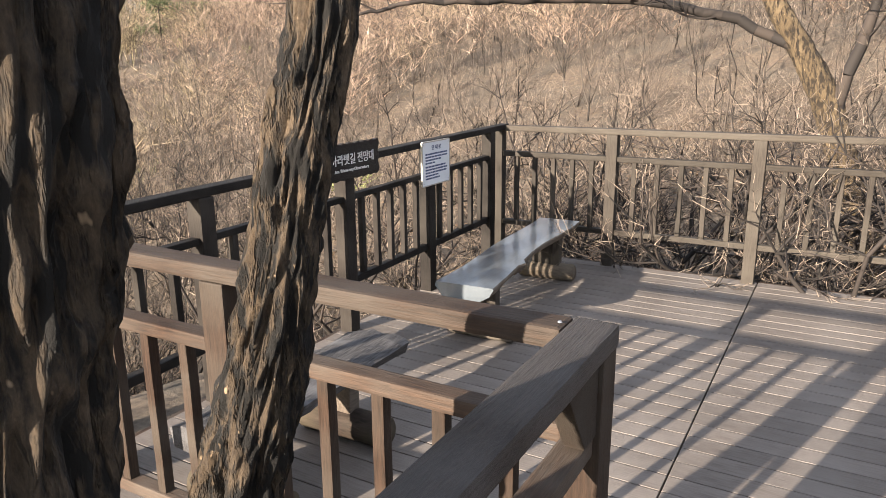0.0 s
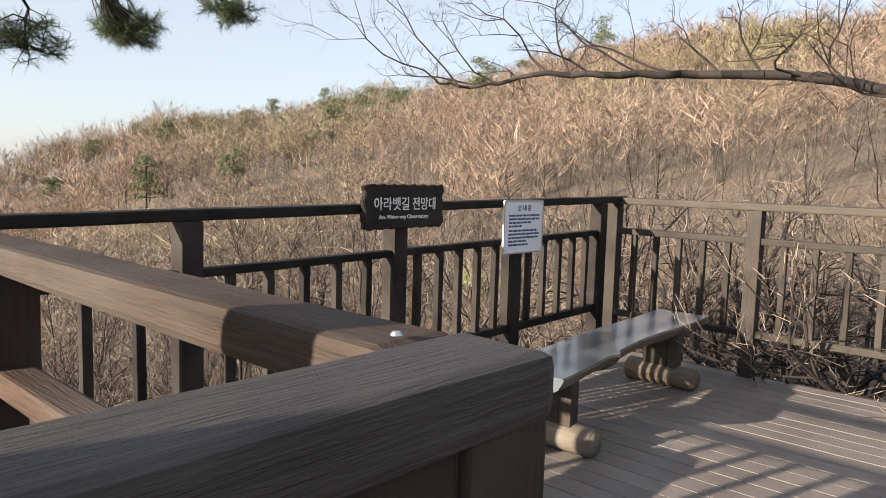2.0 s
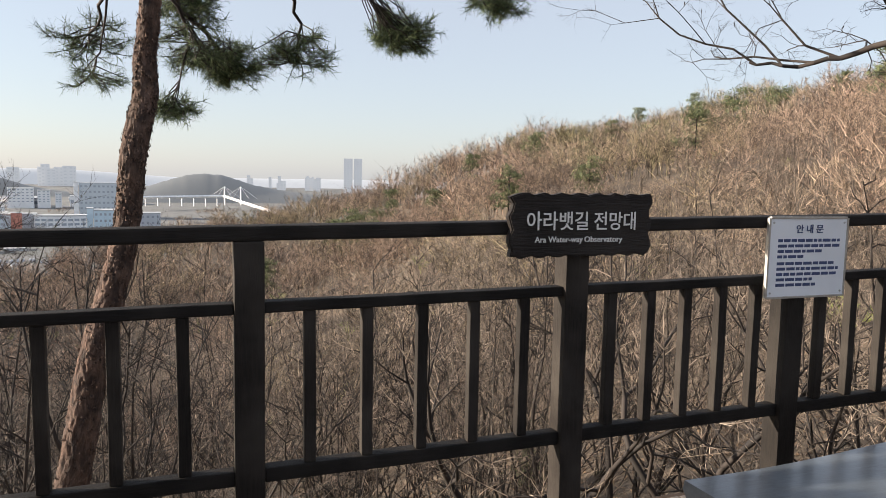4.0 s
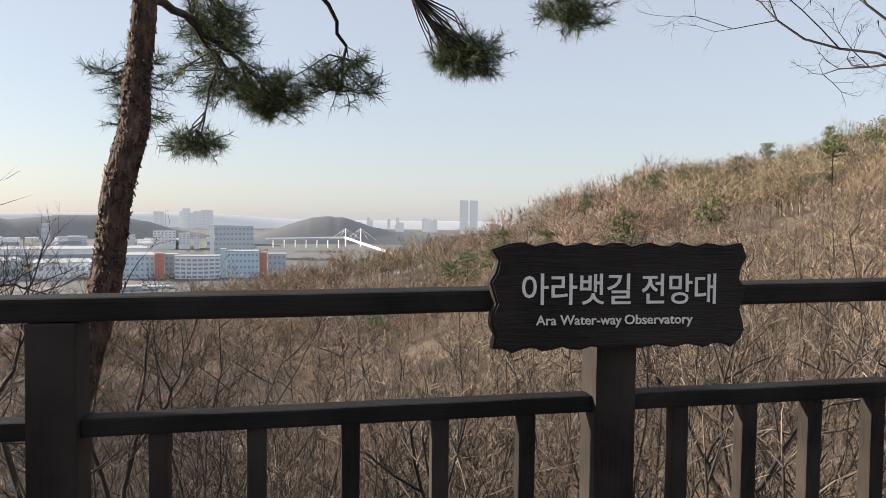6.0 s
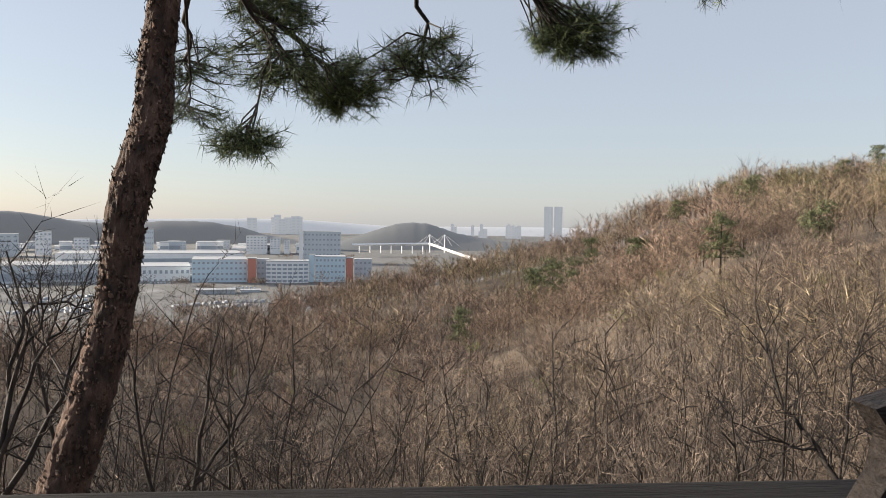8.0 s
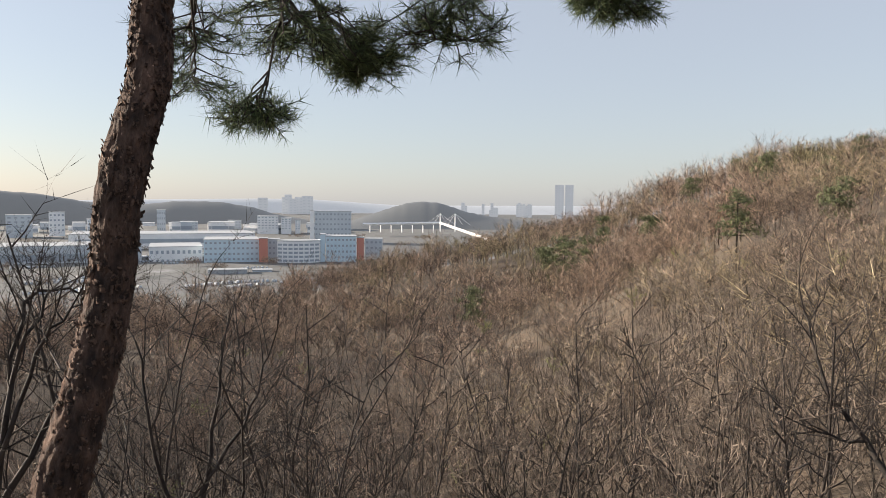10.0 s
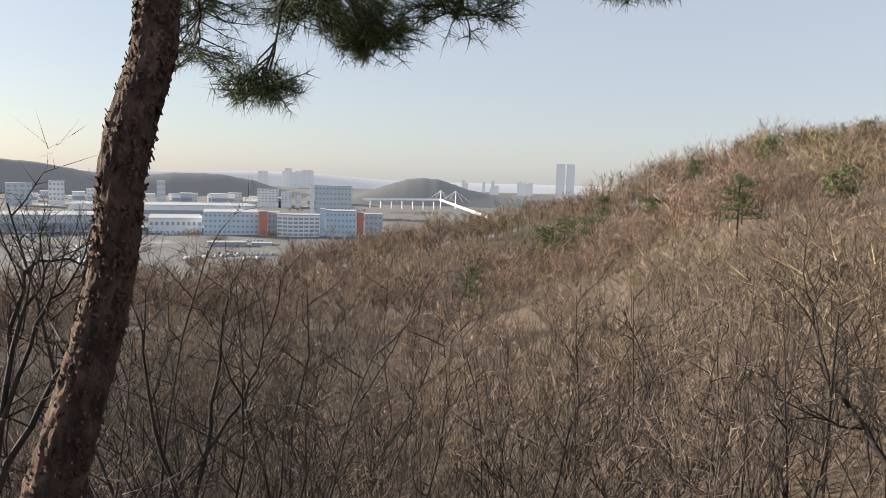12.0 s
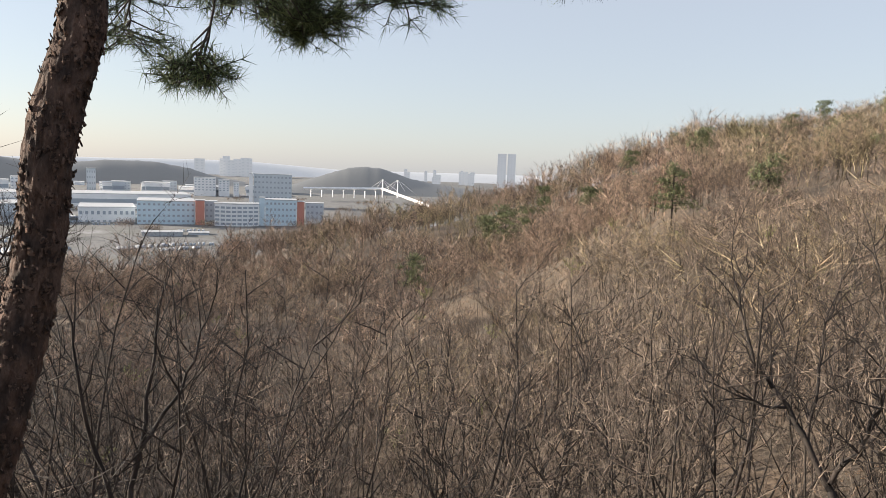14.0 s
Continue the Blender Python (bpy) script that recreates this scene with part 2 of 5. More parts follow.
def beam(a, b, bevel=0.006, wear=0.0):
    """A squared timber between two corners, edges eased and a little uneven."""
    bm = bmesh.new()
    lo, hi = Vector([min(p, q) for p, q in zip(a, b)]), Vector([max(p, q) for p, q in zip(a, b)])
    bmesh.ops.create_cube(bm, size=1.0, matrix=Matrix.Translation((lo + hi) / 2) @ Matrix.Diagonal((*(hi - lo), 1)))
    if wear:
        size = hi - lo
        axis = max(range(3), key=lambda i: size[i])
        cuts = max(1, min(14, int(size[axis] / 0.16)))
        long_edges = [e for e in bm.edges if abs((e.verts[0].co - e.verts[1].co)[axis]) > 0.5 * size[axis]]
        bmesh.ops.subdivide_edges(bm, edges=long_edges, cuts=cuts)
        for v in bm.verts:
            n = noise.noise_vector(v.co * 5.3)
            n[axis] = 0
            v.co += n * wear
    bmesh.ops.bevel(bm, geom=[e for e in bm.edges if e.calc_face_angle(0) > 0.6], offset=bevel, segments=2, profile=0.6, affect="EDGES")
    return bm


def tubes(segs, sides):
    """Tapered prisms for many segments at once: rows of x0 y0 z0 x1 y1 z1 r0 r1."""
    s = np.asarray(segs, dtype=np.float64)
    p0, p1, r0, r1 = s[:, :3], s[:, 3:6], s[:, 6], s[:, 7]
    d = p1 - p0
    d /= np.maximum(np.linalg.norm(d, axis=1, keepdims=True), 1e-9)
    up = np.where(np.abs(d[:, 2:3]) < 0.9, np.array([[0, 0, 1.0]]), np.array([[1.0, 0, 0]]))
    u = np.cross(d, up)
    u /= np.linalg.norm(u, axis=1, keepdims=True)
    w = np.cross(d, u)
    ang = np.arange(sides) * 2 * np.pi / sides
    ring = u[:, None, :] * np.cos(ang)[None, :, None] + w[:, None, :] * np.sin(ang)[None, :, None]
    v = np.stack([p0[:, None, :] + ring * r0[:, None, None], p1[:, None, :] + ring * r1[:, None, None]], axis=1)
    n = len(s)
    k = np.arange(sides)
    quad = np.stack([k, (k + 1) % sides, (k + 1) % sides + sides, k + sides], axis=1)
    f = quad[None] + (np.arange(n) * 2 * sides)[:, None, None]
    return v.reshape(-1, 3), f.reshape(-1, 4)


def spikes(segs, seed):
    """Pointed flat twigs for the distance, one slim triangle each, turned at random."""
    s = np.asarray(segs, dtype=np.float64)
    rng = np.random.default_rng(seed)
    d = s[:, 3:6] - s[:, :3]
    side = np.cross(d, rng.normal(size=d.shape))
    side *= (s[:, 6] / np.maximum(np.linalg.norm(side, axis=1), 1e-9))[:, None]
    v = np.stack([s[:, :3] - side, s[:, :3] + side, s[:, 3:6]], axis=1).reshape(-1, 3)
    return v, np.arange(len(v)).reshape(-1, 3)


def twiggy(segs, cut, seed, sides=3):
    """Triangles for a whole bare tree: prisms for its stems, slim spikes for its twigs."""
    thick, thin = [g for g in segs if g[6] > cut], [g for g in segs if g[6] <= cut]
    v, f = tubes(thick, sides)
    tri = np.concatenate([f[:, [0, 1, 2]], f[:, [0, 2, 3]]])
    v2, f2 = spikes([(*g[:3], *(np.array(g[3:6]) * 1.05 - np.array(g[:3]) * 0.05), g[6], 0) for g in thin], seed)
    return np.concatenate([v, v2]), np.concatenate([tri, f2 + len(v)])


def tube_mesh(name, segs, sides, mat):
    v, f = tubes(segs, sides)
    return mesh_from(name, v, f, mat, True)


def limb(rng, p, d, length, r, depth, out, bend=0.35, fork=3, up=0.12, taper=0.62, shrink=0.62, spread=0.75):
    """One crooked branch and, from it, its side branches."""
    steps = max(2, min(6, int(length / 0.22)))
    step = length / steps
    for i in range(steps):
        d = d + np.array([rng.gauss(0, bend), rng.gauss(0, bend), rng.gauss(0, bend) + up]) * 0.45
        d = d / np.linalg.norm(d)
        q = p + d * step
        rq = r * (1 - (1 - taper) / steps)
        out.append((*p, *q, r, rq))
        p, r = q, rq
        if depth > 0 and i >= (1 if steps > 2 else 0):
            for _ in range(1 if rng.random() < fork / steps * 1.2 else 0):
                s = np.array([rng.gauss(0, 1), rng.gauss(0, 1), rng.gauss(0.15, 0.6)])
                s -= d * s.dot(d)
                s /= max(np.linalg.norm(s), 1e-6)
                e = d * (1 - spread * 0.45) + s * spread
                limb(rng, p, e / np.linalg.norm(e), length * shrink * rng.uniform(0.7, 1.15), r * 0.6, depth - 1, out, bend, fork, up, taper, shrink, spread)
    if depth > 0:
        for _ in range(2):
            s = np.array([rng.gauss(0, 1), rng.gauss(0, 1), rng.gauss(0.2, 0.6)])
            e = d + s * 0.4
            limb(rng, p, e / np.linalg.norm(e), length * shrink * rng.uniform(0.7, 1.1), r * 0.8, depth - 1, out, bend, fork, up, taper, shrink, spread)
    return out


# ---- terrain ----
EYE_X, EYE_Y = -2.0, 3.5
AZ = (-60, -30, 0, 19, 28, 40, 53, 62, 70, 75, 80, 85, 95, 101, 110, 125, 140, 155, 180, 220, 260, 300)
EL = (12.5, 13.5, 13.8, 12.4, 10.8, 8.5, 6.0, 4.1, 2.4, 0.1, -1.6, -3.0, -4.7, -5.7, -6.2, -6.4, -5.5, 0, 4, 6, 9, 12.5)
DIST = (70, 95, 120, 130, 140, 150, 165, 170, 165, 160, 155, 150, 135, 115, 90, 80, 70, 60, 60, 60, 65, 70)
DIP = (2.5, 2.5, 2.5, 3, 3.5, 4.5, 5.5, 6.2, 6.8, 7, 7, 7, 7, 7, 7, 7, 6, 4, 1.5, 1, 1.5, 2.5)


def ground_z(x, y):
    x, y = np.asarray(x, dtype=float), np.asarray(y, dtype=float)
    dx, dy = x - EYE_X, y - EYE_Y
    r = np.hypot(dx, dy)
    az = (np.degrees(np.arctan2(-dx, dy)) + 60) % 360 - 60
    el, rc, dip = np.interp(az, AZ, EL), np.interp(az, AZ, DIST), np.interp(az, AZ, DIP)
    crest = 1.4 + rc * np.tan(np.radians(el)) - 6.0
    s = np.clip((r - 3.5) / (rc - 3.5), 0, 1)
    z = -1.0 + (crest + 1.0) * s ** 0.92 - dip * np.sin(np.pi * s ** 0.42) ** 0.9
    z = z + 0.25 * np.sin(x * 0.31 + 1) * np.sin(y * 0.27) * np.clip((r - 4) / 8, 0, 1)
    rise = np.clip((r - 22) / 40, 0, 1) * np.clip((rc * 1.15 - r) / 30, 0, 1)
    z = z + rise * (1.5 * np.sin(x * 0.085 + 0.7 * np.sin(y * 0.06)) + 1.2 * np.sin(y * 0.11 + x * 0.045) + 0.7 * np.sin(x * 0.21 - y * 0.17))
    t = np.clip((r - rc) / 260, 0, 1)
    t = t * t * (3 - 2 * t)
    away = z * (1 - t) + (-60.0) * t
    return np.where(r > rc, away, z)


def build_ground():
    na = 180
    radii = np.concatenate([np.linspace(0.01, 12, 28), np.geomspace(12.8, 4600, 84)])
    a = np.arange(na) * 2 * np.pi / na
    rr, aa = np.meshgrid(radii, a, indexing="ij")
    x, y = EYE_X - rr * np.sin(aa), EYE_Y + rr * np.cos(aa)
    v = np.stack([x, y, ground_z(x, y)], axis=-1).reshape(-1, 3)
    i, j = np.meshgrid(np.arange(len(radii) - 1), np.arange(na), indexing="ij")
    j2 = (j + 1) % na
    f = np.stack([i * na + j, i * na + j2, (i + 1) * na + j2, (i + 1) * na + j], axis=-1).reshape(-1, 4)[:, ::-1]
    v = np.vstack([v, [[EYE_X, EYE_Y, float(ground_z(EYE_X, EYE_Y))]]])
    me = mesh_from("ground", v, f, GROUND, True)
    return tagged(new("ground", me), "leaf-strewn hillside falling to a hazy city plain", "ground", kind="structure")


build_ground()

# ---- deck ----
W_X, N_Y, A_Y, B_X = -2.745, 6.62, 1.75, -0.255     # centre lines of the four railings


def west_top(y):
    return 1.222 + (y - 2.82) * 0.0165


def railing(label, group=""):
    return thing("wooden_railing", label, "railing", group)


def upright(parent, name, x, y, z0, z1, w, mat):
    return part(name, beam((x - w / 2, y - w / 2, z0), (x + w / 2, y + w / 2, z1), 0.006, 0.002), mat, parent)


def west_railing():
    r = railing("stained timber railing, toned dark as in shade, with square balusters along the valley edge")
    posts = [1.75, 2.82, 4.065, 5.165, 6.30]
    for y in posts:
        upright(r, "post", W_X + 0.0, y, -0.35, west_top(y) - 0.052, 0.10, SHADE_Z)
    for name, dz0, dz1, half in (("top_rail", -0.052, 0.0, 0.048), ("middle_rail", -0.302, -0.262, 0.03), ("bottom_rail", -0.905, -0.852, 0.028)):
        if name == "top_rail":
            bm = beam((W_X - half, 1.66, 0), (W_X + half, 6.66, 0.052), 0.01, 0.003)
            for v in bm.verts:
                v.co.z += west_top(v.co.y) - 0.052
            part(name, bm, SHADE_Y, r)
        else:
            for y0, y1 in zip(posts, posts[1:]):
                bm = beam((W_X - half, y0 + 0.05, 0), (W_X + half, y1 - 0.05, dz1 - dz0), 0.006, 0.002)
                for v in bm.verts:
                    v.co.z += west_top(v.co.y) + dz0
                part(name, bm, SHADE_Y, r)
    for y0, y1 in zip(posts, posts[1:]):
        n = 5 if y1 - y0 > 1.08 else 4
        for i in range(n):
            y = y0 + (y1 - y0) * (i + 1) / (n + 1)
            upright(r, "baluster", W_X + random.uniform(-0.003, 0.003), y, west_top(y) - 0.853, west_top(y) - 0.301, 0.042, SHADE_Z)
    return r


def cross_railing(label, y, xs, z_top, x0, x1, mats, zs=(0.055, 0.05, 0.05), mid=0.25, low=0.93, deep=0.05, foot=-0.3):
    """A railing along x: posts, three rails and balusters between each two posts."""
    r = railing(label)
    along, up = mats
    for x in xs:
        upright(r, "post", x, y, foot, z_top - zs[0], 0.10, up)
    part("top_rail", beam((x0, y - deep, z_top - zs[0]), (x1, y + deep, z_top), 0.012, 0.003), along, r)
    for a, b in zip(xs, xs[1:]):
        part("middle_rail", beam((a + 0.05, y - 0.035, z_top - mid - zs[1]), (b - 0.05, y + 0.035, z_top - mid), 0.008, 0.002), along, r)
        part("bottom_rail", beam((a + 0.05, y - 0.03, z_top - low - zs[2]), (b - 0.05, y + 0.03, z_top - low), 0.006, 0.002), along, r)
        for i in range(5):
            x = a + (b - a) * (i + 1) / 6
            upright(r, "baluster", x, y + random.uniform(-0.003, 0.003), z_top - low - 0.002, z_top - mid - zs[1] + 0.002, 0.042, up)
    return r


west_railing()
cross_railing("sun-bleached timber railing along the far deck edge", N_Y, [-2.78, -1.645, -0.41, 0.81, 2.04, 3.2], 1.275, -2.84, 3.3, (GREY_X, GREY_Z))
cross_railing("brown timber railing closing the deck beside the trees", A_Y, [-2.62, -1.455, B_X], 1.24, -2.68, -0.312, (RAIL_X, RAIL_Z))


def entry_railing():
    r = railing("brown timber handrail beside the entrance steps")
    part("top_rail", beam((B_X - 0.055, -0.75, 1.183), (B_X + 0.055, 1.805, 1.243), 0.014, 0.003), HAND_Y, r)
    upright(r, "post", B_X, -0.62, -0.3, 1.182, 0.10, RAIL_Z)
    part("middle_rail", beam((B_X - 0.035, -0.57, 0.94), (B_X + 0.035, 1.70, 0.99), 0.008, 0.002), RAIL_Y, r)
    bm = beam((B_X - 0.012, 1.50, 0.995), (B_X + 0.04, 1.70, 1.18), 0.004)
    for v in bm.verts:
        if v.co.z < 1.08 and v.co.y < 1.6:
            v.co.y += 0.12
    part("bracket", bm, RAIL_Z, r)
    bm = bmesh.new()
    bmesh.ops.create_cone(bm, cap_ends=True, segments=10, radius1=0.006, radius2=0.004, depth=0.003, matrix=Matrix.Translation((B_X - 0.07 + 0.0, 1.735, 1.2455)))
    part("screw", bm, STEEL, r, "pale screw head")
    return r


entry_railing()


def deck():
    d = tagged(new("floor"), "worn grey-brown timber deck of long boards", "deck", kind="structure")
    pitch, gap, thick = 0.142, 0.008, 0.032
    variants = {}
    def board(x0, x1, y, z=0.0):
        key = (round(x1 - x0, 3), random.randrange(3))
        if key not in variants:
            bm = beam((0, 0, -thick), (x1 - x0, pitch - gap, 0), 0.003, 0.0012)
            me = bpy.data.meshes.new("board")
            bm.to_mesh(me)
            bm.free()
            me.materials.append(DECK)
            variants[key] = me
        ob = child("board", variants[key], d)
        ob.location = (x0, y, z + random.uniform(-0.0012, 0.0))
    y = 1.70
    while y < 6.60:
        board(-2.80, -0.336, y)
        board(-0.328, 3.3, y)
        y += pitch
    y = 1.70 - pitch
    while y > 1.02:
        board(-0.328, 3.3, y)
        y -= pitch
    for level, y_end in ((0.18, 0.72), (0.36, -1.2)):
        while y > y_end - pitch * 0.5:
            board(-0.328, 3.3, y, level)
            y -= pitch
    for y0, z in ((1.02, 0.146), (0.6, 0.326)):
        part("riser", beam((-0.328, y0 + 0.02, z - 0.18), (3.3, y0 + 0.05, z), 0.004), DECK, d)
    for x in (-2.6, -1.45, -0.3, 0.8, 2.0, 3.1):
        part("joist", beam((x - 0.04, 1.72, -0.19), (x + 0.04, 6.68, -0.034), 0.004), RAIL_Y, d)
        for yy in (2.0, 4.2, 6.5):
            part("stilt", beam((x - 0.06, yy - 0.06, float(ground_z(x, yy)) - 0.3), (x + 0.06, yy + 0.06, -0.192), 0.004), RAIL_Z, d)
    part("fascia", beam((-2.84, 1.66, -0.2), (-2.803, 6.70, -0.008), 0.004), RAIL_Y, d)
    part("fascia", beam((-2.80, 6.69, -0.2), (3.3, 6.725, -0.008), 0.004), RAIL_X, d)
    return d


# ---- benches ----
def slab_bench():
    b = thing("log_bench", "varnished natural-edge slab bench on round log feet", "bench")
    n = 26
    bm = bmesh.new()
    rows = []
    for i in range(n + 1):
        s = i / n
        y = 4.13 + 2.2 * s
        west = -2.055 - 0.17 * s + 0.014 * math.sin(9 * s)
        wave = 0.028 * math.sin(6.5 * s + 0.4) + (0.035 if 0.28 < s < 0.34 else 0.0) - 0.05 * max(0, s - 0.9) * 4
        east = -1.655 - 0.17 * s - 0.055 * math.sin(math.pi * min(1, s * 1.35)) + wave
        under = 0.012 * noise.noise(Vector((s * 9, 0, 0)))
        z = 0.455 - 0.004 * math.sin(math.pi * s)
        skew = 0.05 * (1 - s)
        rows.append([bm.verts.new(p) for p in ((west, y - skew * 0.4, z), (east - 0.006, y, z), (east, y, z - 0.012), (east - 0.03 + under, y, z - 0.062), (east - 0.10, y, z - 0.105 + under), (west + 0.05, y - skew * 0.4, z - 0.10), (west - 0.008, y - skew * 0.4, z - 0.03))])
    for a, c in zip(rows, rows[1:]):
        for k in range(7):
            bm.faces.new((a[k], a[(k + 1) % 7], c[(k + 1) % 7], c[k]))
    bm.faces.new(rows[0][::-1])
    bm.faces.new(rows[-1])
    bmesh.ops.recalc_face_normals(bm, faces=bm.faces)
    top = part("seat", bm, SLAB, b, "smooth varnished seat with a wavy bark edge")
    top.data.materials.append(EDGE)
    for p in top.data.polygons:
        if p.normal.x > 0.25 and p.normal.z < 0.5 or p.normal.z < -0.5:
            p.material_index = 1
    for y, x in ((4.40, -1.86), (5.95, -1.99)):
        part("leg", beam((x - 0.13, y - 0.04, 0.10), (x + 0.05, y + 0.04, 0.36), 0.008, 0.003), GREY_Z, b)
        part("leg_block", beam((x + 0.052, y - 0.045, 0.09), (x + 0.125, y + 0.03, 0.37), 0.008, 0.002), GREY_Z, b)
        bm = bmesh.new()
        bmesh.ops.create_cone(bm, cap_ends=True, segments=20, radius1=0.08, radius2=0.074, depth=0.50, matrix=Matrix.Translation((x, y, 0.076)) @ Matrix.Rotation(radians(90), 4, "Y"))
        bmesh.ops.bevel(bm, geom=[e for e in bm.edges if e.calc_face_angle(0) > 1.0], offset=0.012, segments=2, affect="EDGES")
        part("log_foot", bm, LOG, b, "round peeled log", True)
    return b


def old_bench():
    b = thing("log_bench", "grey weathered split-timber bench on dark log feet", "bench")
    n = 16
    bm = bmesh.new()
    rows = []
    rng = random.Random(5)
    for i in range(n + 1):
        s = i / n
        y = 1.93 + 1.24 * s
        cut = 0.05 * max(0, (s - 0.85) / 0.15)
        prof = [(-2.01, 0.35), (-2.03, 0.43), (-1.97, 0.452), (-1.90, 0.458), (-1.84, 0.452), (-1.77, 0.458), (-1.70, 0.45), (-1.665, 0.43), (-1.70, 0.37), (-1.80, 0.33)]
        rows.append([bm.verts.new((x + rng.uniform(-0.008, 0.008), y - (cut if x < -1.9 else 0), z + rng.uniform(-0.006, 0.006))) for x, z in prof])
    for a, c in zip(rows, rows[1:]):
        for k in range(10):
            bm.faces.new((a[k], a[(k + 1) % 10], c[(k + 1) % 10], c[k]))
    bm.faces.new(rows[0])
    bm.faces.new(rows[-1])
    bmesh.ops.recalc_face_normals(bm, faces=bm.faces)
    part("seat", bm, OLD, b, "cracked silver-grey seat")
    for y in (2.12, 2.84):
        part("leg", beam((-1.93, y - 0.04, 0.10), (-1.79, y + 0.04, 0.36), 0.01, 0.004), EDGE, b)
        bm = bmesh.new()
        bmesh.ops.create_cone(bm, cap_ends=True, segments=18, radius1=0.085, radius2=0.078, depth=0.52, matrix=Matrix.Translation((-1.85, y, 0.08)) @ Matrix.Rotation(radians(90), 4, "Y"))
        bmesh.ops.bevel(bm, geom=[e for e in bm.edges if e.calc_face_angle(0) > 1.0], offset=0.012, segments=2, affect="EDGES")
        part("log_foot", bm, LOG_DARK, b, "dark brown round log", True)
    return b


slab_bench()
old_bench()

# ---- signs ----
def letters(name, body, size, m, mat, parent, squeeze=1.0, extrude=0.0015, offset=0.0, label=""):
    cu = bpy.data.curves.new("letters", "FONT")
    cu.body, cu.size, cu.extrude, cu.offset = body, size, extrude, offset
    cu.align_x, cu.align_y = "CENTER", "CENTER"
    cu.resolution_u = 3
    tmp = new("tmp", cu)
    me = bpy.data.meshes.new_from_object(tmp.evaluated_get(bpy.context.evaluated_depsgraph_get()))
    bpy.data.objects.remove(tmp)
    me.name = name
    me.materials.clear()
    me.materials.append(mat)
    xs = [v.co.x for v in me.vertices]
    wide = max(xs) - min(xs)
    ob = child(name, me, parent, label)
    ob.matrix_world = m @ Matrix.Diagonal((squeeze / wide, 1, 1, 1)) if squeeze else m
    return ob


FACING = pose(0, 0, 0, 90, 0, 90)      # upright, read from +x


def name_sign():
    s = thing("name_sign", "dark wavy-edged timber board with white Korean and English lettering", "sign")
    bm = bmesh.new()
    y0, y1, z0, z1 = 3.742, 4.37, 1.098, 1.35
    pts = []
    def edge(a, b, n, amp, seed):
        a, b = Vector(a), Vector(b)
        normal = Vector((-(b - a).y, (b - a).x)).normalized()
        for i in range(n):
            q = a.lerp(b, i / n) - normal * amp * (0.5 + 0.5 * math.sin(i * 1.9 + seed) + 0.5 * noise.noise(Vector((i * 0.7, seed, 0))))
            pts.append(q)
    edge((y0 + 0.012, z0), (y1 - 0.012, z0 + 0.006), 26, -0.009, 1)
    edge((y1, z0 + 0.02), (y1 - 0.004, z1 - 0.012), 9, -0.016, 2)
    edge((y1 - 0.014, z1), (y0 + 0.016, z1 - 0.002), 26, -0.010, 4)
    edge((y0 + 0.006, z1 - 0.02), (y0, z0 + 0.014), 9, -0.018, 5)
    front = [bm.verts.new((-2.655, p.x, p.y)) for p in pts]
    face = bm.faces.new(front)
    ext = bmesh.ops.extrude_face_region(bm, geom=[face])
    for v in ext["geom"]:
        if isinstance(v, bmesh.types.BMVert):
            v.co.x -= 0.032
    bmesh.ops.recalc_face_normals(bm, faces=bm.faces)
    rim = [e for e in bm.edges if all(abs(v.co.x + 2.655) < 1e-5 for v in e.verts)]
    bmesh.ops.bevel(bm, geom=rim, offset=0.005, segments=2, affect="EDGES")
    board = part("board", bm, SIGN, s, "charred dark board with wavy edges")
    for word, y, w in (("아라뱃길", 3.948, 0.258), ("전망대", 4.197, 0.184)):
        letters("lettering", word, 0.077, Matrix.Translation((-2.652, y, 1.236)) @ FACING, PAINT, board, w, 0.0015, 0.0006, "white painted Korean letters")
    for word, y, w in (("Ara", 3.876, 0.047), ("Water-way", 3.982, 0.147), ("Observatory", 4.146, 0.168)):
        letters("lettering", word, 0.031, Matrix.Translation((-2.652, y, 1.17)) @ FACING, PAINT, board, w, 0.0015, 0.0003, "white painted English letters")
    return s


